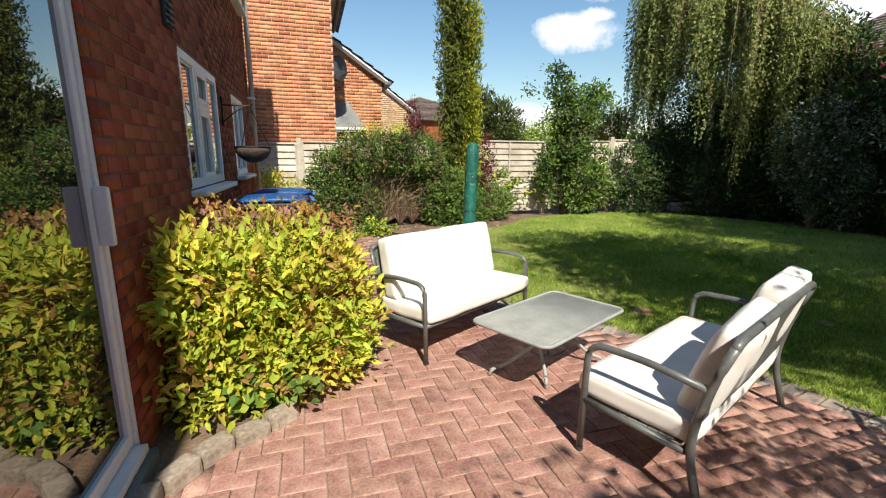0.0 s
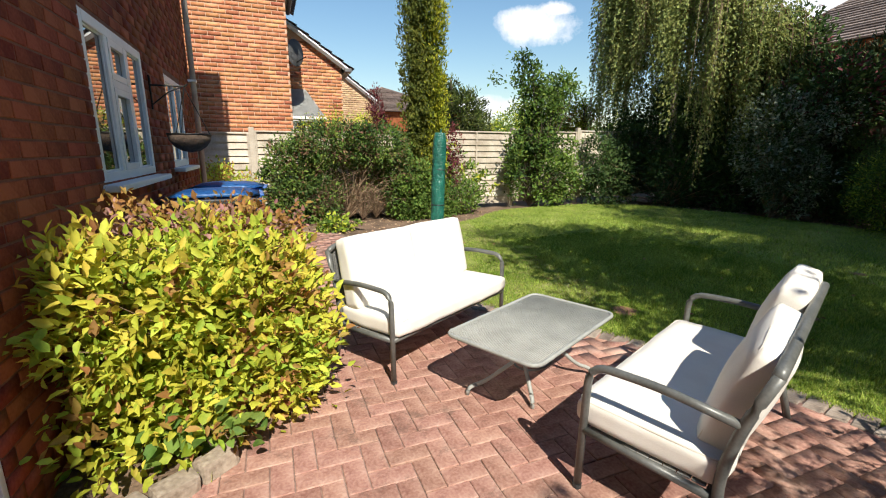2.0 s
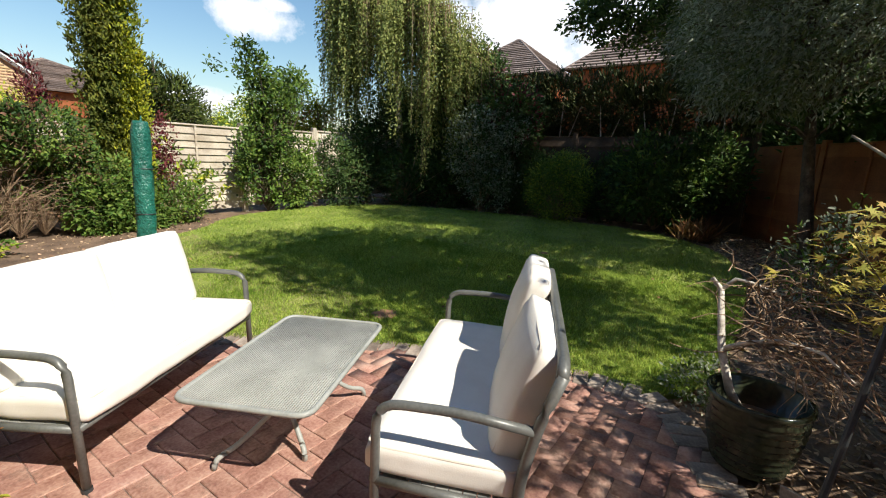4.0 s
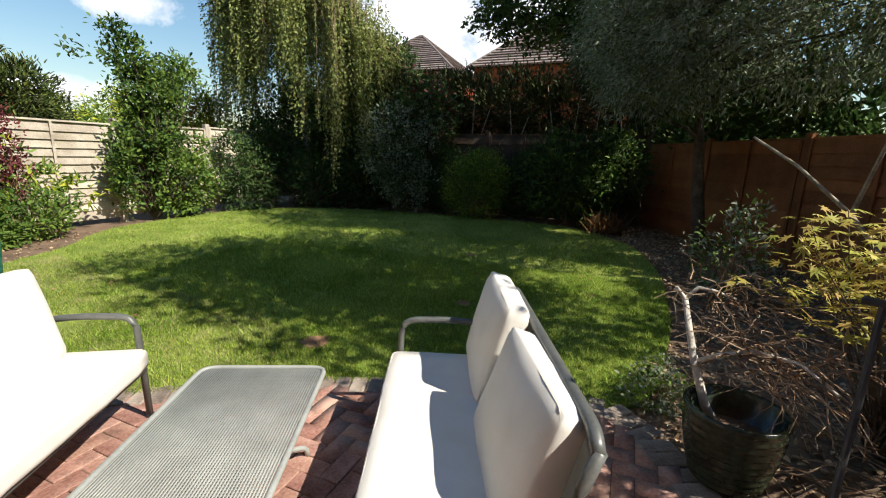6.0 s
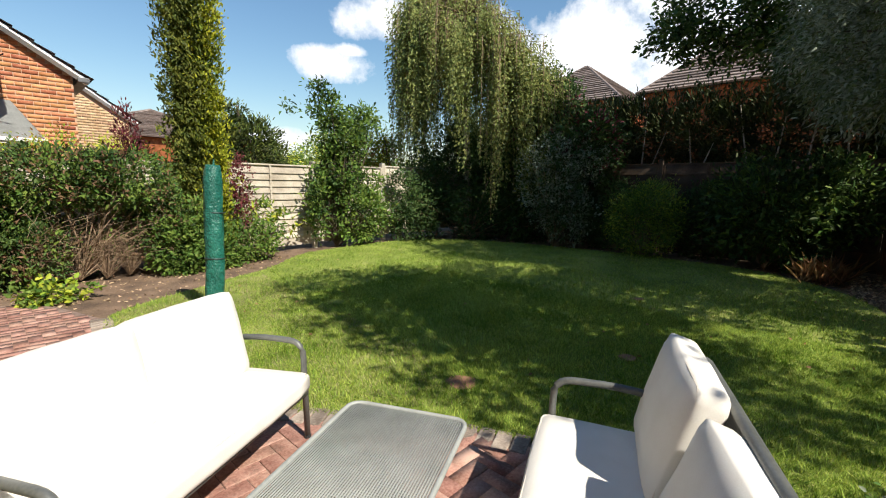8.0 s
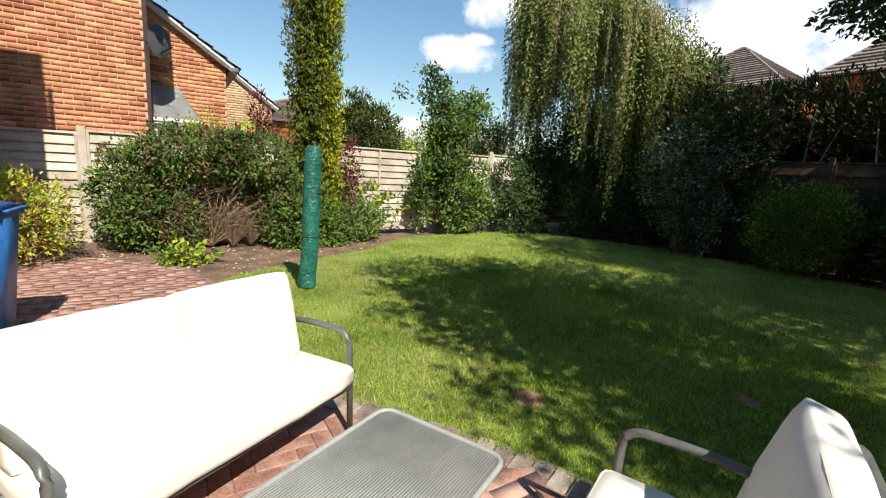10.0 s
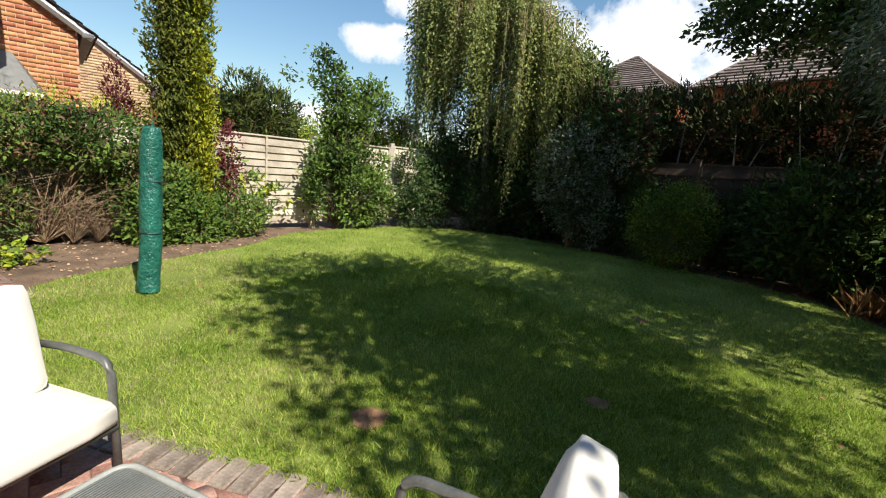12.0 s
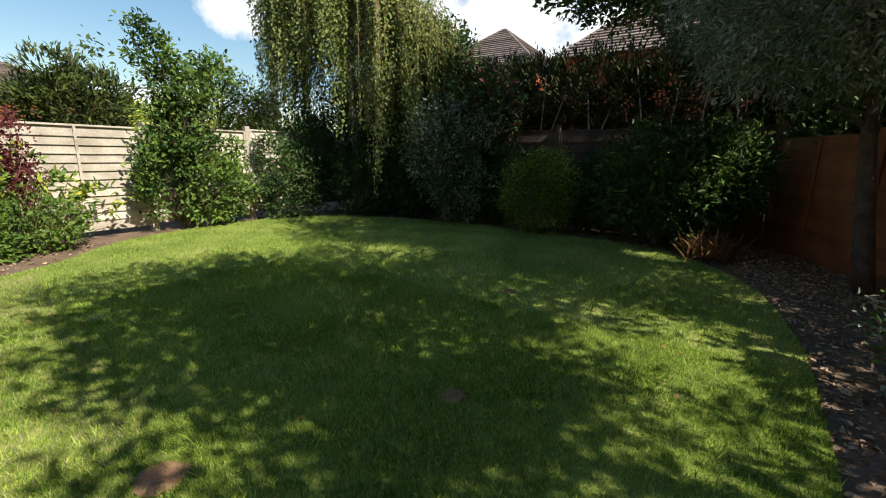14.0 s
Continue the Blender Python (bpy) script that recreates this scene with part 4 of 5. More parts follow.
ev = shrub("evergreen_shrub", "broad evergreen shrub with brown bare stems below", [(1.37, 9.97, 0.79, 0.63, 0.53, 0.79), (2.16, 9.81, 1.47, 0.84, 0.63, 0.42), (2.94, 9.76, 1.42, 0.65, 0.58, 0.44), (1.63, 9.65, 0.47, 0.63, 0.42, 0.47), (3.31, 9.76, 0.79, 0.37, 0.42, 0.63), (2.42, 10.08, 0.84, 0.84, 0.37, 0.73)],
      (2.31, 9.81, 0), (("green", 0.5), ("dark_green", 0.55), ("dead_leaf", 0.2)), 1600, 14, 0.065, 0.07, 0.42, 60, 0.012, 0.75)
bp, bo, bc = clumps([(2.68, 9.6, 0.55, 0.88, 0.37, 0.42), (2.2, 9.55, 0.84, 0.74, 0.37, 0.37), (3.15, 9.66, 0.84, 0.53, 0.37, 0.42)], 330, 1, 0.08, 0.95)
for k in range(6):
    stems("bare_stem", (1.73 + 0.295 * k, 9.7 + 0.08 * (k % 3), 0.0), np.maximum(bc[np.argsort(bc[:, 0])][len(bc) * k // 6:len(bc) * (k + 1) // 6] + rng.normal(size=(len(bc) * (k + 1) // 6 - len(bc) * k // 6, 3)) * 0.18, [0, 0, 0.08]), 0.0045, M["twig"], ev, 0.28)
shrub("red_leaved_shrub", "dark red-leaved upright shrub", [(4.75, 10.13, 1.37, 0.21, 0.21, 0.58), (4.89, 10.19, 1.0, 0.19, 0.19, 0.42)], (4.79, 10.13, 0), (("red_leaf", 1.0),), 110, 10, 0.05, 0.06, 0.5, 12)
shrub("low_green_shrub", "low leafy green plants along the fence", [(4.1, 9.65, 0.32, 0.53, 0.37, 0.44), (4.84, 9.92, 0.37, 0.58, 0.37, 0.42), (3.58, 9.49, 0.42, 0.42, 0.32, 0.53), (3.79, 9.6, 0.84, 0.32, 0.26, 0.42)], (4.1, 9.81, 0), (("green", 1.0),), 520, 11, 0.06, 0.07, 0.5, 14)
shrub("rhododendron", "sparse rhododendron with long drooping leaves", [(5.0, 10.24, 1.31, 0.32, 0.21, 0.21), (5.26, 10.19, 0.79, 0.32, 0.21, 0.32), (5.73, 10.19, 0.63, 0.37, 0.21, 0.26), (4.52, 10.13, 0.89, 0.32, 0.21, 0.32)], (5.05, 10.29, 0), (("gold_green", 0.5), ("green", 0.5)), 40, 9, 0.05, 0.15, 0.3, 24, 0.011, hang=0.5)
shrub("fence_tree", "loose green shrub-tree grown against the fence", [(7.63, 10.24, 0.68, 0.76, 0.32, 0.63), (7.1, 10.35, 1.68, 0.47, 0.37, 0.53), (7.31, 10.35, 2.47, 0.58, 0.37, 0.53), (6.84, 10.35, 2.89, 0.37, 0.26, 0.47), (7.94, 10.35, 1.42, 0.37, 0.26, 0.37), (6.57, 10.35, 0.95, 0.21, 0.21, 0.73), (6.21, 10.35, 2.99, 0.32, 0.11, 0.09), (7.89, 10.35, 3.04, 0.37, 0.16, 0.21), (6.63, 10.35, 3.41, 0.13, 0.13, 0.26)],
      (7.1, 10.45, 0), (("green", 0.95), ("dark_green", 0.3)), 360, 22, 0.085, 0.09, 0.5, 90, 0.014, 0.65, "small tree", wood="bark")

# column of yew behind the fence, golden on its lit side
yew = thing("column_yew", "tall narrow Irish yew before the fence, golden on its lit side", "conifer")
cols = []
for k in range(34):
    a, rr0 = random.uniform(0, 6.28), random.uniform(0.12, 0.5)
    x, y = 4.12 + 1.0 * rr0 * math.cos(a), 10.2 + 0.8 * rr0 * math.sin(a)
    h = 5.1 - 1.3 * rr0 + random.uniform(-0.25, 0.25)
    for z in np.arange(0.3, h, 0.2):
        cols.append((x + random.uniform(-0.05, 0.05), y + random.uniform(-0.05, 0.05), z, 0.13, 0.13, 0.2))
p, o, c = clumps(cols, 4600, 9, 0.04, 0.8)
# needles right of x 4.2 turn gold: the sunlit edge put into colour
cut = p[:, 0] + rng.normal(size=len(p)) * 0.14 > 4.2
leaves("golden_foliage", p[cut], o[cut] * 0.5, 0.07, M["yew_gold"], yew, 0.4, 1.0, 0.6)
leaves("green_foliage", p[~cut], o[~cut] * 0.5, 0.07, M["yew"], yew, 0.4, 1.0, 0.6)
part("trunk", tube(bmesh.new(), [(4.12, 10.2, -0.05), (4.12, 10.2, 4.3)], 0.09, 8, 0.02), M["bark"], yew)


def tree(name, label, base, height, r0, blobs, mats, clusters, each, spread, size, wide=0.45, limbs=24, lean=(0, 0), shell=0.6, bark="bark", up=0.2, hang=0.0, category="tree", twigs=0, loose=0.8):
    ob = thing(name, label, category)
    b = Vector((*base, 0))
    line = [b + Vector((lean[0] * t + 0.06 * math.sin(5 * t), lean[1] * t + 0.05 * math.cos(4 * t) - 0.05, height * t)) for t in np.linspace(0, 1, 9)]
    line[0].z = -0.05
    part("trunk", tube(bmesh.new(), line, r0, 10, r0 * 0.35), M[bark], ob, smooth=True)
    ends = None
    for i, (mat, share) in enumerate(mats):
        p, o, c = clumps(blobs, max(5, int(clusters * share)), each, spread, shell)
        leaves("crown" if i == 0 else "crown_tint", p, o, size, M[mat], ob, wide, up, loose, hang)
        ends = c if ends is None else ends
    bm = bmesh.new()
    for k, e in enumerate(ends[:limbs + twigs]):
        e = Vector(e)
        near = min(line[3:], key=lambda q: (q - e).length + 0.8 * abs(q.z - (e.z - 0.6)))
        mid = near.lerp(e, 0.5) + Vector((random.uniform(-.15, .15), random.uniform(-.15, .15), random.uniform(0.0, 0.25)))
        r = r0 * (0.38 if k < limbs else 0.14)
        tube(bm, [near, near.lerp(mid, 0.5) + Vector((0, 0, 0.06)), mid, e], r, 6, r * 0.15, cap=False)
    tagged(part("branchwork", bm, M[bark], ob), kind="stuff")
    return ob


# weeping birch: hanging strands from an arched crown
birch = thing("weeping_birch", "weeping birch with long hanging leafy strands", "tree")
part("trunk", tube(bmesh.new(), [(11.1, 9.8, -0.05), (11.15, 9.85, 1.5), (11.05, 9.9, 3.2), (11.1, 10.1, 5.0), (11.1, 10.0, 6.5)], 0.13, 10, 0.03), M["pale_bark"], birch, smooth=True)
pos, out = [], []
bm = bmesh.new()
drapes = []
for k in range(150):
    a, q = random.uniform(0, 6.283), random.random() ** 0.5
    y = 10.55 + (1.25 if math.sin(a) > 0 else 3.5) * q * math.sin(a)
    drapes.append((a, 10.9 + 1.35 * q * math.cos(a), y, 7.3 - 1.2 * q * q - 0.62 * max(0, 10.55 - y), random.uniform(2.0, 4.9) * (1 if y > 10.9 else 0.8)))
for k in range(1700):
    a, x, y, ztop, reach = drapes[k % 150]
    x, y, ztop = x + random.gauss(0, 0.18), y + random.gauss(0, 0.2), ztop + random.uniform(-0.45, 0.15)
    length = min(ztop - 0.6, reach * random.uniform(0.5, 1.1))
    n = int(length / 0.04)
    t = np.linspace(0, 1, n)
    sway = 0.12 * np.sin(3 * t + k)
    s = np.stack([x + sway * math.cos(a) + 0.1 * t * math.cos(a), y + sway * math.sin(a) + 0.1 * t * math.sin(a), ztop - length * t], 1)
    pos.append(s + rng.normal(size=s.shape) * 0.03)
    out.append(np.tile([math.cos(a) * 0.6, math.sin(a) * 0.6, 0], (n, 1)))
    if k % 3 == 0:
        tube(bm, [(11.1, 10.0, min(6.2, ztop)), ((11.1 + x) / 2, (10.0 + y) / 2, ztop + 0.15), (x, y, ztop), tuple(s[-1])], 0.016, 5, 0.003, cap=False)
pos, out = np.concatenate(pos), np.concatenate(out)
leaves("hanging_foliage", pos, out, 0.075, M["birch"], birch, 0.5, 0, 0.6, 0.9)
tagged(part("branchwork", bm, M["twig"], birch), kind="stuff")

shrub("grey_leaved_shrub", "tall grey-green leaved shrub in the border", [(10.83, 7.04, 1.58, 0.63, 0.73, 1.05), (10.94, 6.62, 0.84, 0.53, 0.63, 0.73), (11.26, 6.41, 2.1, 0.53, 0.53, 0.63)], (10.94, 6.94, 0), (("silver", 0.6), ("dark_green", 0.5)), 900, 12, 0.09, 0.075, 0.5, 30, 0.016)
tree("dark_shrub_tree", "dark purple-green tree behind the border", (11.78, 7.15), 3.4, 0.07, [(11.89, 7.9, 3.26, 0.84, 0.95, 1.16), (11.68, 6.72, 2.42, 0.84, 0.95, 0.84)], (("dark_green", 0.8), ("red_leaf", 0.2)), 1500, 12, 0.1, 0.11)
shrub("dark_evergreen", "dark evergreen bushes under the birch", [(11.4, 10.2, 1.6, 0.9, 1.0, 1.5), (10.2, 10.75, 1.3, 0.8, 0.5, 1.2), (12.0, 9.0, 1.9, 0.6, 1.0, 1.5), (12.2, 11.4, 2.0, 0.8, 0.9, 1.6), (10.94, 9.28, 0.73, 0.84, 0.95, 0.84), (9.36, 10.13, 0.63, 0.73, 0.47, 0.79), (8.99, 10.29, 1.05, 0.42, 0.32, 0.79), (11.36, 8.0, 0.84, 0.73, 0.95, 0.95), (11.57, 9.07, 1.68, 0.63, 1.05, 0.84), (10.2, 10.35, 1.16, 0.63, 0.42, 0.95)], (10.73, 9.49, 0), (("dark_green", 1.0),), 2700, 12, 0.09, 0.09, 0.45, 30, 0.014)
shrub("round_shrub", "rounded fine-leaved green shrub", [(11.1, 4.91, 0.73, 0.65, 0.73, 0.79), (11.1, 4.7, 1.05, 0.53, 0.53, 0.53)], (11.1, 4.91, 0), (("green", 0.7), ("gold_green", 0.25)), 1000, 14, 0.07, 0.06, 0.3, 30, 0.01, 0.8)
shrub("border_shrub", "dark shrub between round bush and birch", [(11.68, 5.98, 0.84, 0.47, 0.63, 0.89), (11.73, 3.85, 0.73, 0.42, 0.73, 0.73)], (11.68, 5.87, 0), (("dark_green", 1.0),), 900, 12, 0.09, 0.07, 0.45, 16)
shrub("laurel", "large glossy dark laurel in the shaded corner", [(11.26, 2.89, 1.1, 0.79, 1.0, 0.89), (11.04, 2.46, 0.84, 0.73, 0.84, 0.63), (11.36, 1.93, 1.26, 0.63, 0.63, 0.73)], (11.26, 2.78, 0), (("dark_green", 0.8), ("green", 0.2)), 900, 12, 0.1, 0.12, 0.4, 30, 0.016)

# tall hedge behind the side fence
hedge = thing("tall_hedge", "tall dark conifer hedge with pale bare stems", "hedge")
blobs = [(13.6, y, 2.85, 0.62, 0.52, 1.0) for y in np.arange(-1.0, 12.6, 0.7)] + [(13.8, y, 1.3, 0.5, 0.5, 1.3) for y in np.arange(-1.0, 12.6, 0.8)]
p, o, c = clumps(blobs, 7600, 12, 0.09, 0.5)
leaves("foliage", p, o, 0.13, M["needle"], hedge, 0.28, 0.9, 0.5)
bm = bmesh.new()
for y in np.arange(-0.8, 9.4, 0.55):
    y += random.uniform(-0.15, 0.15)
    tube(bm, [(13.1, y, 0), (13.04, y + random.uniform(-.1, .1), 2.0), (13.15, y + random.uniform(-.2, .2), random.uniform(2.5, 3.3))], 0.028, 6, 0.01)
tagged(part("branchwork", bm, M["pale_bark"], hedge), kind="stuff")

# trees on the shaded side
tree("pear_tree", "silver-leaved pear tree drooping over the shaded border", (9.68, 0.33), 3.6, 0.11,
     [(9.89, 1.4, 3.57, 1.47, 1.26, 1.16), (9.05, 0.65, 3.26, 1.16, 1.05, 1.05), (10.83, 1.61, 3.68, 1.26, 1.26, 1.16), (9.15, 1.29, 2.62, 0.95, 0.95, 0.53), (8.84, -0.52, 3.36, 1.26, 0.95, 1.16), (10.1, 0.76, 5.46, 1.89, 1.37, 1.26), (11.26, 1.61, 5.25, 1.47, 1.37, 1.37), (9.26, -0.73, 5.67, 1.68, 1.05, 1.26), (8.1, -1.26, 3.36, 0.95, 0.63, 1.05)],
     (("olive", 0.5), ("silver", 0.6)), 4700, 13, 0.11, 0.085, 0.32, 26, (0.2, 0.6), 0.5, "bark", -0.1, 0.3, twigs=220)
tree("broad_leaved_tree", "tall dark broad-leaved tree beyond the fence", (15.78, 0.76), 6.0, 0.22,
     [(15.15, 4.59, 6.3, 1.47, 1.58, 1.26), (15.36, 2.25, 6.51, 1.89, 2.31, 1.89), (15.36, -0.73, 6.72, 2.31, 2.52, 2.52), (14.73, 5.66, 5.46, 0.84, 0.73, 0.53), (15.57, 1.4, 8.19, 2.31, 3.15, 1.47), (14.94, 3.32, 4.94, 0.84, 0.95, 0.42), (14.94, 2.46, 4.51, 0.84, 1.26, 0.73), (15.04, 4.81, 5.15, 0.73, 0.84, 0.53)], (("dark_green", 0.8), ("green", 0.25)), 2300, 14, 0.16, 0.15, 0.55, 30)
# crown is out of view; blobs are added wherever lawn or patio needs shade
tree("border_tree", "old tree whose crown shades the lawn", (5.37, -0.63), 4.6, 0.07,
     [(2.3, -3.0, 4.4, 0.8, 0.55, 0.5), (5.0, -3.1, 4.8, 1.0, 0.5, 0.4), (10.6, 1.8, 5.8, 1.0, 1.0, 0.6), (11.3, 3.1, 6.2, 1.0, 1.2, 0.6), (5.62, -2.13, 5.15, 0.82, 0.36, 0.36), (6.92, -1.93, 5.25, 0.92, 0.46, 0.41), (7.62, -2.03, 5.36, 0.61, 0.41, 0.41), (6.82, -1.33, 5.15, 0.92, 0.61, 0.41), (7.92, -0.53, 5.36, 0.92, 0.82, 0.41), (4.92, -2.23, 4.94, 1.12, 0.82, 0.46), (5.42, -1.33, 5.05, 1.22, 0.82, 0.52), (7.22, -0.33, 5.15, 1.22, 0.82, 0.52), (9.32, 1.47, 6.39, 1.33, 1.22, 0.52), (5.32, 0.17, 5.15, 1.73, 1.73, 0.72), (4.62, 0.27, 5.46, 1.12, 1.53, 0.62), (6.22, 0.67, 5.36, 1.63, 1.43, 0.72), (5.12, 1.57, 5.77, 1.43, 0.82, 0.52), (4.22, -1.33, 4.94, 1.02, 1.02, 0.52), (8.82, 1.47, 6.49, 1.43, 1.43, 0.52), (9.82, 2.47, 6.9, 1.33, 1.43, 0.52), (4.72, -1.63, 4.74, 0.92, 0.71, 0.41)], (("dark_green", 0.6), ("olive", 0.4)), 3500, 13, 0.14, 0.1, 0.45, 30, (-0.9, 1.0), 0.4, twigs=120)
side_hedge = thing("boundary_hedge", "dense dark hedge behind the brown fence, its unseen end raised for shade", "hedge")
hb2 = []
for k in range(24):
    c = Vector((13.0, 0.7)).lerp(Vector((3.3, -4.6)), k / 23)
    # the near stretch is out of view, raised only to shade bed and patio
    hgt = 3.3 if k < 9 else 2.2 if k < 12 else 4.3 if c.x > 5 else 5.3
    hb2.append((c.x, c.y, hgt * 0.5, 0.6, 0.55, hgt * 0.52))
p, o, c = clumps(hb2, 1900, 12, 0.12, 0.6)
p[:, 2] = np.maximum(p[:, 2], 0.02)
leaves("foliage", p, o, 0.19, M["dark_green"], side_hedge, 0.4)
for b in hb2[::3]:
    part("stem", tube(bmesh.new(), [(b[0], b[1], -0.05), (b[0] + 0.05, b[1], b[2]), (b[0], b[1] + 0.05, b[2] * 1.7)], 0.05, 7, 0.015), M["bark"], side_hedge)

# leaning bare limb in front of the fence
limb = thing("leaning_branch", "leaning mossy bare tree branch", "branch")
part("limb", tube(bmesh.new(), [(5.72, -0.75, -0.02), (5.62, -0.4, 0.62), (5.67, -0.08, 1.05), (5.87, 0.27, 1.42), (6.07, 0.57, 1.66)], 0.024, 8, 0.01), M["pale_bark"], limb, smooth=True)
part("side_twig", tube(bmesh.new(), [(5.67, -0.08, 1.05), (5.42, -0.1, 1.6), (5.32, -0.15, 2.4)], 0.02, 6, 0.006), M["pale_bark"], limb)

shrub("small_shrub", "small open shrub with pale leaves in the bed", [(6.52, 0.52, 0.47, 0.4, 0.35, 0.42), (6.72, 0.37, 0.79, 0.25, 0.2, 0.32)], (6.57, 0.47, 0), (("silver", 0.5), ("green", 0.5)), 90, 10, 0.06, 0.06, 0.45, 26, 0.007)
shrub("ground_cover", "low grey-green ground cover by the lawn edge", [(3.97, 1.29, 0.05, 0.24, 0.18, 0.12), (4.22, 1.22, 0.05, 0.16, 0.14, 0.1)], (3.97, 1.27, 0), (("silver", 0.5), ("green", 0.5)), 110, 10, 0.03, 0.028, 0.6, 4, 0.004)

# clump of dry grass
dg = thing("dry_grass", "clump of dry straw-coloured grass", "grass clump")
n = 220
a = rng.uniform(0, 6.28, n)
base = np.stack([10.5 + 0.16 * rng.normal(size=n), 1.93 + 0.16 * rng.normal(size=n), np.zeros(n)], 1)
leaves("blades", base, np.stack([np.cos(a), np.sin(a), np.full(n, 1.1)], 1), 0.42, M["dry"], dg, 0.05, 0.3, 0.3)

# Japanese maple
mp = thing("japanese_maple", "yellowing Japanese maple with star-shaped leaves and added unseen shade branches", "maple")
bm = bmesh.new()
root = Vector((3.95, 0.25, -0.02))
tips = []
# tips near x 2.6 are unseen, added to throw dapples on the patio
for k in range(64):
    if k % 5 < 2:
        e = Vector((3.62 + random.gauss(0, 0.22), 0.6 + random.gauss(0, 0.13), random.choice((0.95, 1.1, 1.24)) + random.gauss(0, 0.03)))
    else:
        e = Vector((2.62 + random.gauss(0, 0.48), 0.07 + random.gauss(0, 0.25), random.uniform(1.2, 2.05)))
    mid = root.lerp(e, 0.5) + Vector((random.uniform(-.08, .08), random.uniform(-.08, .08), 0.12))
    tube(bm, [root + Vector((random.uniform(-.05, .05), random.uniform(-.05, .05), 0)), root.lerp(mid, 0.5), mid, e], 0.008, 5, 0.002, cap=False)
    tips += [e, mid.lerp(e, 0.45), mid.lerp(e, 0.65), mid.lerp(e, 0.85)]
tagged(part("branchwork", bm, M["bark"], mp), kind="stuff")
vs, fs = [], []
for e in tips:
    for j in range(4):
        c = e + Vector((random.gauss(0, .1), random.gauss(0, .1), random.gauss(-0.02, .03)))
        rot = Euler((random.gauss(0.3, .35), random.gauss(0, .35), random.uniform(0, 6.28))).to_matrix()
        s = random.uniform(0.04, 0.075)
        b0 = len(vs)
        vs.append(c)
        ang = [-2.0, -1.55, -1.15, -0.8, -0.55, -0.28, 0.0, 0.28, 0.55, 0.8, 1.15, 1.55, 2.0]
        ln = [0.45, 0.28, 0.75, 0.3, 0.95, 0.33, 1.1, 0.33, 0.95, 0.3, 0.75, 0.28, 0.45]
        for q, l2 in zip(ang, ln):
            vs.append(c + rot @ Vector((s * l2 * math.cos(q), s * l2 * math.sin(q), -0.25 * s * l2 * l2)))
        fs += [(b0, b0 + k, b0 + k + 1) for k in range(1, 13)]
tagged(raw("foliage", [tuple(q) for q in vs], fs, M["maple"], mp), kind="stuff")

# pot with a dead tree
PX, PY = 3.36, 1.03
pot = thing("plant_pot", "dark glazed ribbed plant pot full of soil", "plant pot", at=pose(PX, PY, 0))
pot.scale = (1.0, 1.0, 1.03)
prof = [(0.10, 0.0), (0.125, 0.012)]
for k in range(9):
    z = 0.03 + 0.033 * k
    r = 0.135 + 0.058 * math.sin(min(1.0, z / 0.3) * 1.5)
    prof += [(r, z), (r + 0.007, z + 0.012), (r, z + 0.026)]
prof += [(0.198, 0.335), (0.205, 0.345), (0.205, 0.362), (0.192, 0.366), (0.182, 0.355), (0.172, 0.22), (0.0, 0.2)]
part("pot_body", lathe(bmesh.new(), prof, 40), M["pot"], pot, smooth=True)
part("soil", lathe(bmesh.new(), [(0.172, 0.225), (0.1, 0.235), (0.0, 0.24)], 24), M["soil"], pot)
dead = thing("dead_tree", "bare pale dead tree with tangled twigs in the pot", "dead plant")
t0 = Vector((PX + 0.08, PY + 0.06, 0.24))
bm = tube(bmesh.new(), [t0, (3.410, 1.140, 0.333), (3.454, 1.198, 0.509), (3.580, 1.225, 0.644), (3.682, 1.243, 0.744), (3.681, 1.291, 0.796)], 0.022, 8, 0.012)
tube(bm, [(3.682, 1.243, 0.744), (3.692, 1.189, 0.806), (3.700, 1.120, 0.799), (3.710, 1.020, 0.766)], 0.013, 7, 0.005)
tube(bm, [(3.454, 1.198, 0.509), (3.430, 1.100, 0.577), (3.380, 0.990, 0.633), (3.290, 0.860, 0.644), (3.180, 0.770, 0.588)], 0.012, 7, 0.005)
part("trunk", bm, M["white_bark"], dead, smooth=True)
bm = bmesh.new()
for k in range(110):
    s = random.choice([Vector((3.700, 1.120, 0.788)), Vector((3.430, 1.040, 0.599)), Vector((3.380, 0.990, 0.622)), Vector((3.290, 0.860, 0.633)), Vector((3.710, 1.020, 0.755)), Vector((3.460, 0.860, 0.555))])
    s = s + Vector((random.gauss(0, .05), random.gauss(0, .07), random.gauss(0, .03)))
    pts = [s]
    d = Vector((random.gauss(0, .6), random.gauss(-0.7, .6), random.gauss(0.15, .4))).normalized()
    for j in range(6):
        d = (d + Vector((random.gauss(0, .35), random.gauss(0, .35), random.gauss(-0.14, .3)))).normalized()
        pts.append(pts[-1] + d * random.uniform(0.04, 0.09))
        pts[-1].z = max(pts[-1].z, 0.05)
    tube(bm, pts, 0.0042, 4, 0.0015, cap=False)
tagged(part("twig_tangle", bm, M["twig"], dead), kind="stuff")

# spade leaning in the bed
sp = thing("spade", "garden spade with dark shaft standing in soil", "spade")
part("shaft", tube(bmesh.new(), [(2.86, 0.86, 0.12), (3.16, 0.72, 0.95)], 0.012, 8), M["dark_plastic"], sp)
part("grip", tube(bmesh.new(), [(3.13, 0.67, 0.96), (3.2, 0.76, 0.96)], 0.016, 8), M["dark_plastic"], sp)
bm = B(-0.085, 0.085, -0.006, 0.006, -0.05, 0.22, 0.004)
bl = part("blade", bm, M["steel"], sp)
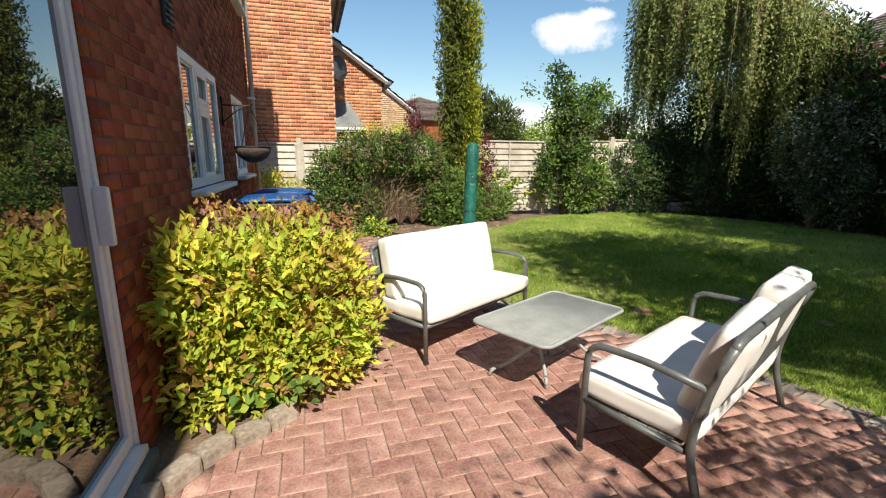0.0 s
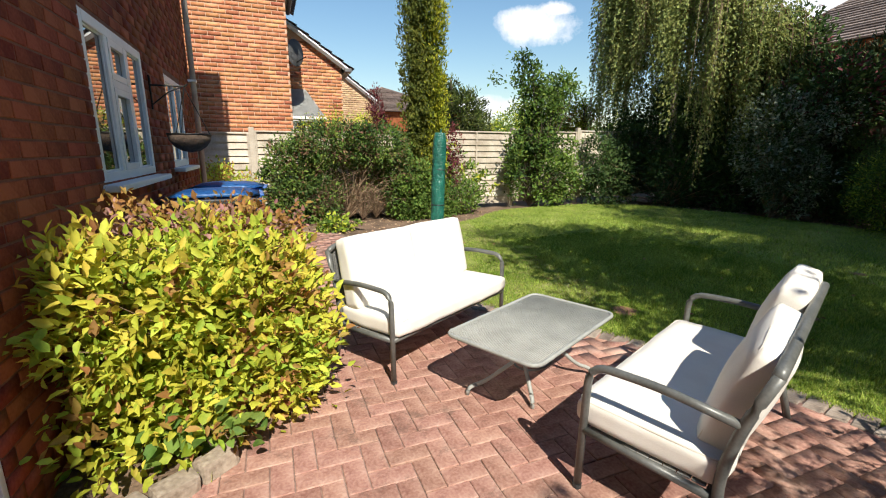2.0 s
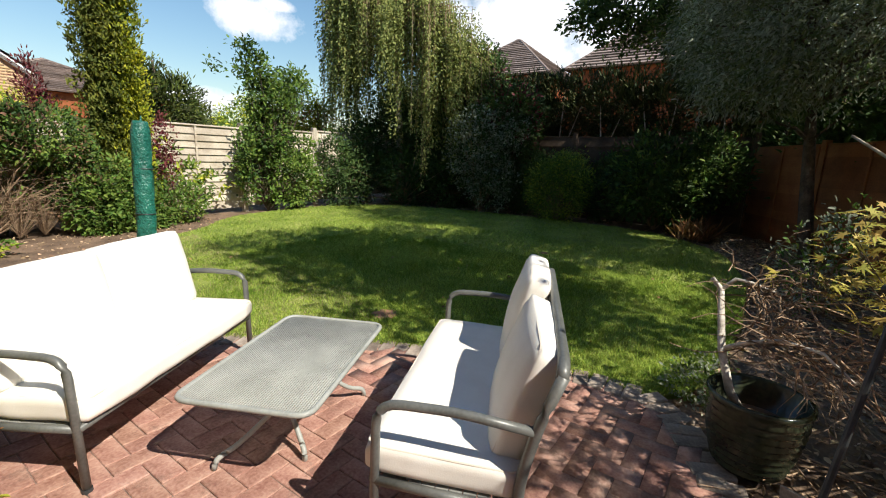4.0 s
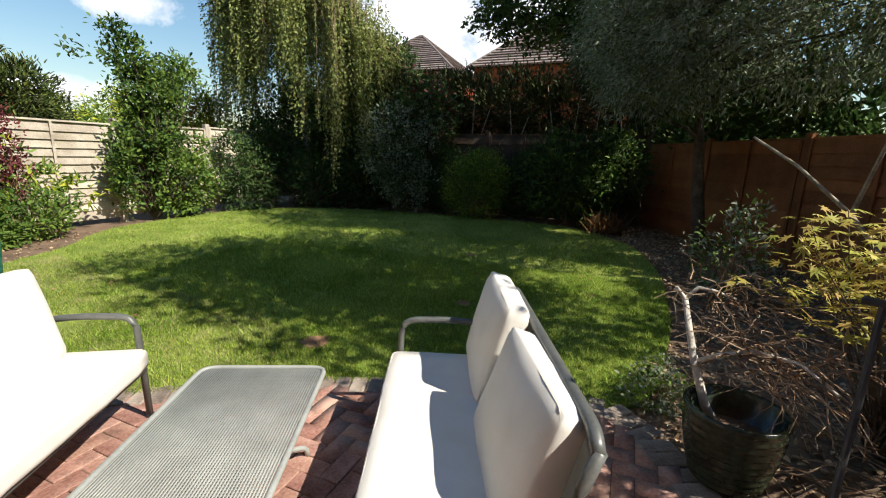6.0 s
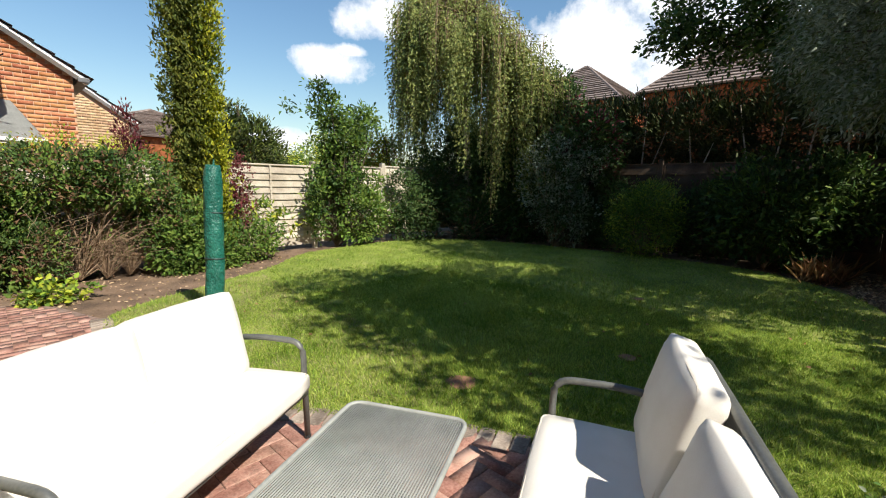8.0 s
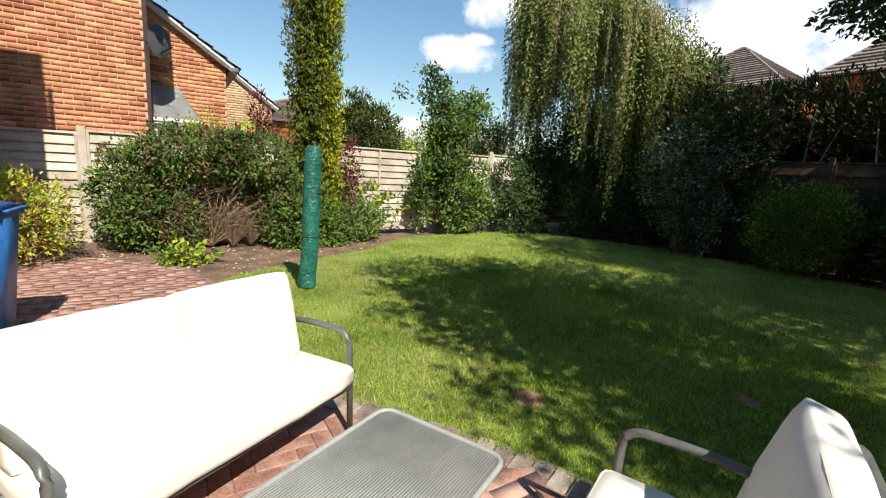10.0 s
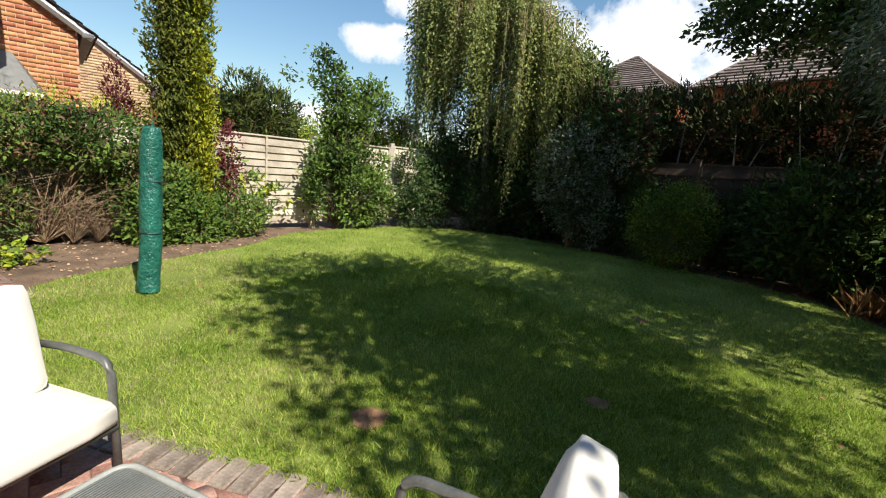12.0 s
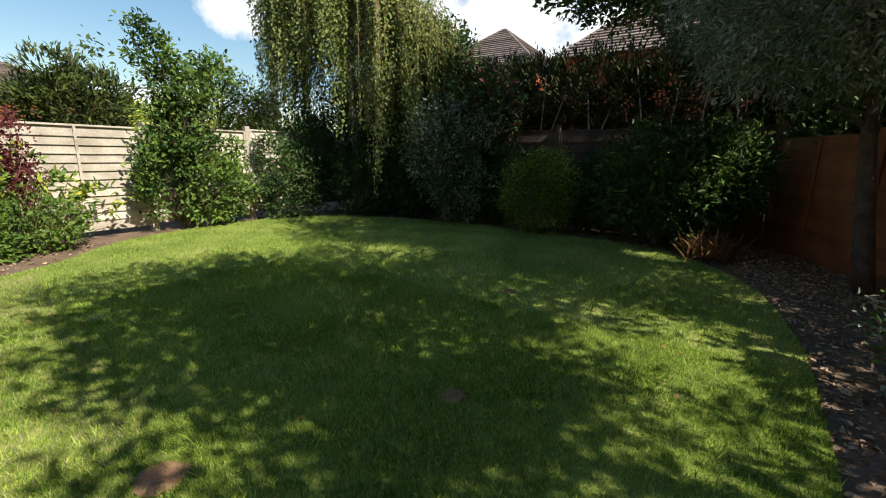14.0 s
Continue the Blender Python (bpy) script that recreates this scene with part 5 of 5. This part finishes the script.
bl.matrix_basis = pose(2.84, 0.87, 0.03, 8, 14, 45)

# trees and shrubs over the fence
shrub("yellow_hedge", "yellow-green shrubs behind the fence", [(2.84, 12.48, 1.78, 0.95, 0.42, 0.58), (3.58, 12.9, 1.68, 0.63, 0.53, 0.73), (2.0, 12.37, 1.58, 0.53, 0.42, 0.58)], (2.94, 12.69, 0), (("gold_green", 0.8), ("bronze", 0.2)), 420, 12, 0.08, 0.06, 0.45, 12)
shrub("red_upright_shrub", "dark red upright shrub beside the yew", [(3.31, 11.41, 2.15, 0.15, 0.15, 0.73), (3.47, 11.41, 1.89, 0.14, 0.14, 0.58)], (3.37, 11.41, 0), (("red_leaf", 1.0),), 130, 10, 0.05, 0.075, 0.3, 14, up=1.0)
tree("dark_conifer", "dark green spreading cypress behind the fence", (7.9, 17.7), 4.1, 0.12, [(7.9, 17.7, 2.4, 1.5, 1.1, 1.2), (7.3, 17.7, 3.3, 0.7, 0.6, 0.8), (8.5, 17.7, 3.0, 0.8, 0.7, 0.7), (6.9, 17.7, 2.6, 0.6, 0.6, 0.8), (9.1, 17.7, 2.3, 0.6, 0.6, 0.7), (7.8, 17.7, 3.7, 0.35, 0.3, 0.6), (7.9, 17.7, 1.4, 1.7, 1.1, 1.0)], (("cypress", 0.8), ("needle", 0.4)), 1100, 13, 0.1, 0.16, 0.28, 34, up=0.5, loose=0.5)
tree("mixed_tree", "green and yellow garden trees behind the fence", (9.68, 13.54), 2.8, 0.1, [(9.47, 13.54, 2.42, 0.95, 0.73, 0.95), (10.52, 13.75, 2.62, 0.84, 0.73, 0.84), (8.63, 13.65, 2.1, 0.84, 0.73, 0.73)], (("green", 0.6), ("gold_green", 0.5)), 640, 12, 0.1, 0.08)
tree("yellow_conifer", "bright yellow conifer in the corner", (9.99, 12.16), 2.6, 0.08, [(9.99, 12.16, 2.1, 0.53, 0.42, 0.73)], (("yew_gold", 0.7), ("bronze", 0.3)), 190, 12, 0.08, 0.09, 0.4, 10)

far = thing("distant_trees", "hazy line of distant garden trees", "trees", kind="stuff")
fb = []
for k in range(60):
    x = -20 + k * 1.6
    fb.append((x, 46 + random.uniform(-6, 6), 1.2 + random.uniform(0, 1.0), 2.6, 2.0, 2.2 + random.uniform(0, 1.2)))
for k in range(26):
    fb.append((44 + random.uniform(-5, 5), 30 - k * 2.4, 2.0, 2.5, 2.5, 3.0))
p, o, c = clumps(fb, 1900, 10, 0.4, 0.8)
leaves("foliage", p, o, 0.62, M["green"], far, 0.6, 0.3)
back = thing("rear_hedge", "tall garden hedge behind the patio", "hedge")
p, o, c = clumps([(x, -5.6, 1.6, 0.8, 0.6, 1.7) for x in np.arange(0.2, 8.0, 0.8)], 900, 10, 0.12, 0.7)
p[:, 2] = np.maximum(p[:, 2], 0.02)
leaves("foliage", p, o, 0.12, M["dark_green"], back, 0.45)


# ---- grass, litter, loose leaves ----
def blades(name, n, poly, size, mat, seed, x0, x1, y0, y1, near=None):
    r = np.random.default_rng(seed)
    px, py = r.uniform(x0, x1, n), r.uniform(y0, y1, n)
    keep = inside(px, py, poly)
    worn = np.zeros(n, bool)
    for cx, cy, rad in ((3.74, 3.64, 0.13), (5.1, 2.94, 0.09), (7.2, 3.6, 0.1), (3.4, 7.3, 0.3), (3.1, 5.7, 0.25), (4.3, 6.2, 0.12)):
        dd = ((px - cx) ** 2 + (py - cy) ** 2) / rad ** 2
        worn |= r.random(n) < np.clip(1.2 - dd, 0, 0.92)
    keep &= ~worn
    px, py = px[keep], py[keep]
    m = len(px)
    a = r.uniform(0, 6.283, m)
    tuft = r.random((200, 200)) * 0.6 + np.kron(r.random((50, 50)), np.ones((4, 4))) * 0.4
    h = size * r.uniform(0.5, 1.35, m) * (0.45 + 1.1 * tuft[(px / 0.06).astype(int) % 200, (py / 0.06).astype(int) % 200])
    lean = r.normal(0, 0.55, (m, 2)) * h[:, None]
    w = 0.0032 + 0.10 * h
    dx, dy = np.cos(a) * w * 0.5, np.sin(a) * w * 0.5
    z = np.full(m, -0.004)
    v = np.stack([np.stack([px - dx, py - dy, z], 1), np.stack([px + dx, py + dy, z], 1), np.stack([px + lean[:, 0], py + lean[:, 1], h], 1)], 1).reshape(-1, 3)
    return tagged(raw(name, v, np.arange(3 * m).reshape(-1, 3), mat), "short " + ("dry straw-coloured" if "straw" in name else "green") + " grass blades of the lawn", "grass", kind="stuff")


blades("grass", 400000, LAWN, 0.021, M["grass"], 3, 2.0, 6.8, 0.9, 6.8)
blades("grass", 240000, LAWN, 0.026, M["grass"], 4, 2.0, 11.2, 0.9, 10.4)

blades("straw_grass", 80000, [(2.2, 4.7), (2.8, 4.0), (3.5, 3.4), (4.0, 4.4), (4.1, 6.2), (4.4, 8.4), (3.3, 8.0), (2.3, 7.3), (2.1, 6.2)], 0.022, M["straw"], 6, 2.0, 4.5, 3.4, 8.5)
blades("grass_tufts", 45000, LAWN, 0.042, M["grass"], 9, 2.0, 8.5, 0.9, 8.0)

r5 = np.random.default_rng(5)
n = 26000
px, py = r5.uniform(0, 11.8, n), np.where(r5.random(n) < 0.6, r5.uniform(-1.5, 1.6, n), r5.uniform(-2.5, 10, n))
ok = ~inside(px, py, LAWN) & ~inside(px, py, PATIO) & (py > -3.7 + 0.5 * (px - 2.5))
px, py = px[ok], py[ok]
pos = np.stack([px, py, np.full(len(px), -0.02)], 1)
leaves("leaf_litter", pos, r5.normal(size=pos.shape) * [1, 1, 0.2], 0.045, M["litter"], None, 0.5, 0.1, 0.3, r=r5)
tagged(bpy.data.objects["leaf_litter"], "dry fallen leaves and bark chips on soil", "leaf litter")
n = 130
px, py = r5.uniform(3, 10, n), r5.uniform(1, 9, n)
ok = inside(px, py, LAWN)
pos = np.stack([px[ok], py[ok], np.full(ok.sum(), 0.03)], 1)
leaves("fallen_leaves", pos, r5.normal(size=pos.shape) * [1, 1, 0.1], 0.035, M["dry"], None, 0.6, 0.1, 0.2, r=r5)
tagged(bpy.data.objects["fallen_leaves"], "few pale fallen leaves on the lawn", "fallen leaves")

for cx, cy, rad in ((3.74, 3.64, 0.12), (5.1, 2.94, 0.085), (7.2, 3.6, 0.08)):
    ring = [(cx + rad * (0.75 + 0.35 * random.random()) * math.cos(t), cy + rad * (0.75 + 0.35 * random.random()) * math.sin(t)) for t in np.linspace(0, 6.283, 14, endpoint=False)]
    spot = strip(ring, 0.005, "bare_patch", M["bare"], 0.004)
    spot.parent = lawn
r8 = np.random.default_rng(8)
bm = bmesh.new()
for k in range(90):
    q = Vector((r8.uniform(2.75, 4.7), r8.uniform(-0.45, 1.0), 0.0))
    pts, d = [q], Vector((r8.normal(), r8.normal(), 0)).normalized()
    for j in range(4):
        d = (d + Vector((r8.normal() * 0.3, r8.normal() * 0.3, 0))).normalized()
        pts.append(pts[-1] + d * r8.uniform(0.06, 0.16) + Vector((0, 0, r8.uniform(-0.01, 0.03))))
    tube(bm, pts, r8.uniform(0.003, 0.007), 5, 0.002, cap=False)
tagged(part("fallen_twigs", bm, M["twig"]), "tangle of dry fallen twigs on the soil", "twigs", kind="stuff")
# raised bed edge of rounded stones
BED = smooth_loop([(-0.02, 2.48), (0.3, 2.6), (0.62, 2.82), (0.9, 3.15), (1.05, 3.6), (1.0, 4.3), (0.75, 4.75), (-0.02, 5.0)], 5)
tagged(strip(BED, 0.03, "flower_bed", M["soil"], 0.1), "bare soil of the house border", "flower bed", kind="structure")
kerb = thing("bed_edging", "curved edging of rounded tan stones", "edging", kind="structure")
run = BED[:12]
bm0 = B(-0.085, 0.085, -0.05, 0.05, -0.02, 0.085, 0.022)
mesh_kerb = bpy.data.meshes.new("kerb_stone")
bm0.to_mesh(mesh_kerb)
bm0.free()
mesh_kerb.materials.append(M["kerb"])
dist = 0.0
for (xa, ya), (xb, yb) in zip(run, run[1:]):
    seg = math.hypot(xb - xa, yb - ya)
    while dist < seg:
        t = dist / seg
        ob = new("stone", mesh_kerb)
        ob.parent = kerb
        ob.matrix_basis = pose(xa + (xb - xa) * t, ya + (yb - ya) * t - 0.03, random.uniform(-0.012, 0.006), random.uniform(-4, 4), random.uniform(-4, 4), math.degrees(math.atan2(yb - ya, xb - xa)) + random.uniform(-4, 4))
        dist += 0.18
    dist -= seg


# ---- bricks of the house wall and pavers of the patio ----
def shared_brick(name, sx, sy, sz, bevel, mat):
    bm = bmesh.new()
    bmesh.ops.create_cube(bm, size=1, matrix=Matrix.Diagonal((sx, sy, sz, 1)))
    bmesh.ops.bevel(bm, geom=bm.edges[:], offset=bevel, segments=1, affect="EDGES")
    me = bpy.data.meshes.new(name)
    bm.to_mesh(me)
    bm.free()
    me.materials.append(mat)
    return me


PAVED = [(0.0, -2.95), (2.55, -2.95), (2.55, 1.0), (3.1, 1.12), (3.55, 1.34), (3.7, 1.54), (3.69, 1.85), (3.54, 2.47), (3.22, 3.2), (2.7, 3.96), (2.36, 4.56), (2.14, 5.36), (2.05, 6.4), (2.14, 7.25), (1.85, 8.2), (0.85, 9.2), (-0.9, 9.5), (-0.9, 7.92), (0.06, 7.86), (0.0, 7.7)]
cells = []
u = 0.1
for i in range(-12, 40):
    for j in range(-31, 98):
        d = (i - j) % 4
        if d == 0:
            cells.append(((i + 1) * u, (j + 0.5) * u, 0))
        elif d == 3:
            cells.append(((i + 0.5) * u, (j + 1) * u, 1))
cells = np.array(cells)
ok = inside(cells[:, 0], cells[:, 1], PAVED) & ~inside(cells[:, 0], cells[:, 1], BED)
cells = cells[ok]
near = (cells[:, 0] > 0.25) & (cells[:, 0] < 2.8) & (cells[:, 1] > 1.75) & (cells[:, 1] < 4.1)
pick = np.flatnonzero(near)
pick = pick[np.argsort(np.hypot(cells[pick, 0] - 1.45, cells[pick, 1] - 2.6))][:300]
flat = shared_brick("paver", 0.196, 0.096, 0.05, 0.0035, M["paver"])
for k in pick:
    x, y, d = cells[k]
    ob = new("paver", flat)
    ob.parent = patio
    ob.matrix_basis = pose(x, y, -0.022 + random.uniform(-0.003, 0.003), random.uniform(-0.7, 0.7), random.uniform(-0.7, 0.7), 90 * d + random.uniform(-0.8, 0.8))
rest = np.delete(cells, pick, 0)
vert = rest[:, 2] == 1
it = np.zeros((len(rest), 6))
it[:, 0], it[:, 1] = rest[:, 0], rest[:, 1]
it[:, 2] = -0.022 + rng.uniform(-0.003, 0.003, len(rest))
it[:, 3], it[:, 4], it[:, 5] = np.where(vert, 0.096, 0.196), np.where(vert, 0.196, 0.096), 0.05
boxes("pavers", it, M["paver"], patio)
# soldier course along the lawn
line = [(2.62, 1.0), (3.13, 1.11), (3.57, 1.33), (3.74, 1.52), (3.73, 1.85), (3.57, 2.48), (3.25, 3.22), (2.73, 3.99), (2.39, 4.58), (2.17, 5.38), (2.08, 6.4), (2.17, 7.28)]
edge = shared_brick("edge_paver", 0.192, 0.095, 0.055, 0.007, M["edge_paver"])
dist = 0.0
for (xa, ya), (xb, yb) in zip(line, line[1:]):
    seg = math.hypot(xb - xa, yb - ya)
    while dist < seg:
        t = dist / seg
        ob = new("edge_paver", edge)
        ob.parent = patio
        ob.matrix_basis = pose(xa + (xb - xa) * t, ya + (yb - ya) * t, -0.018 + random.uniform(-0.006, 0.003), random.uniform(-2, 2), random.uniform(-2, 2), math.degrees(math.atan2(yb - ya, xb - xa)) + 90 + random.uniform(-2, 2))
        dist += 0.104
    dist -= seg

hb_rows = []
k, z = 0, 0.0
while z < H_TOP:
    y = H_Y0 - (0.1125 if k % 2 else 0)
    while y < H_Y1:
        a, b = max(H_Y0, y), min(H_Y1, y + 0.215)
        for h in HOLES:
            if z + 0.065 > h[2] + 0.01 and z < h[3] - 0.01 and b > h[0] and a < h[1]:
                if a < h[0]:
                    b = min(b, h[0])
                elif b > h[1]:
                    a = max(a, h[1])
                else:
                    a, b = 0, 0
        if b - a > 0.03:
            hb_rows.append((-0.0095 + random.uniform(-0.001, 0.001), (a + b) / 2, z + 0.0325, 0.012, b - a, 0.065))
        y += 0.225
    z += 0.075
    k += 1
hb_rows = np.array(hb_rows)
full = np.flatnonzero((hb_rows[:, 4] > 0.2) & (hb_rows[:, 1] > 2.5) & (hb_rows[:, 1] < 4.8) & (hb_rows[:, 2] > 0.3) & (hb_rows[:, 2] < 2.6))
full = full[np.argsort(hb_rows[full, 1])][:300]
one = shared_brick("brick", 0.012, 0.215, 0.065, 0.003, M["brick"])
for k in full:
    ob = new("brick", one)
    ob.parent = wall_house
    ob.matrix_basis = pose(*hb_rows[k, :3], random.uniform(-0.4, 0.4), 0, random.uniform(-0.4, 0.4))
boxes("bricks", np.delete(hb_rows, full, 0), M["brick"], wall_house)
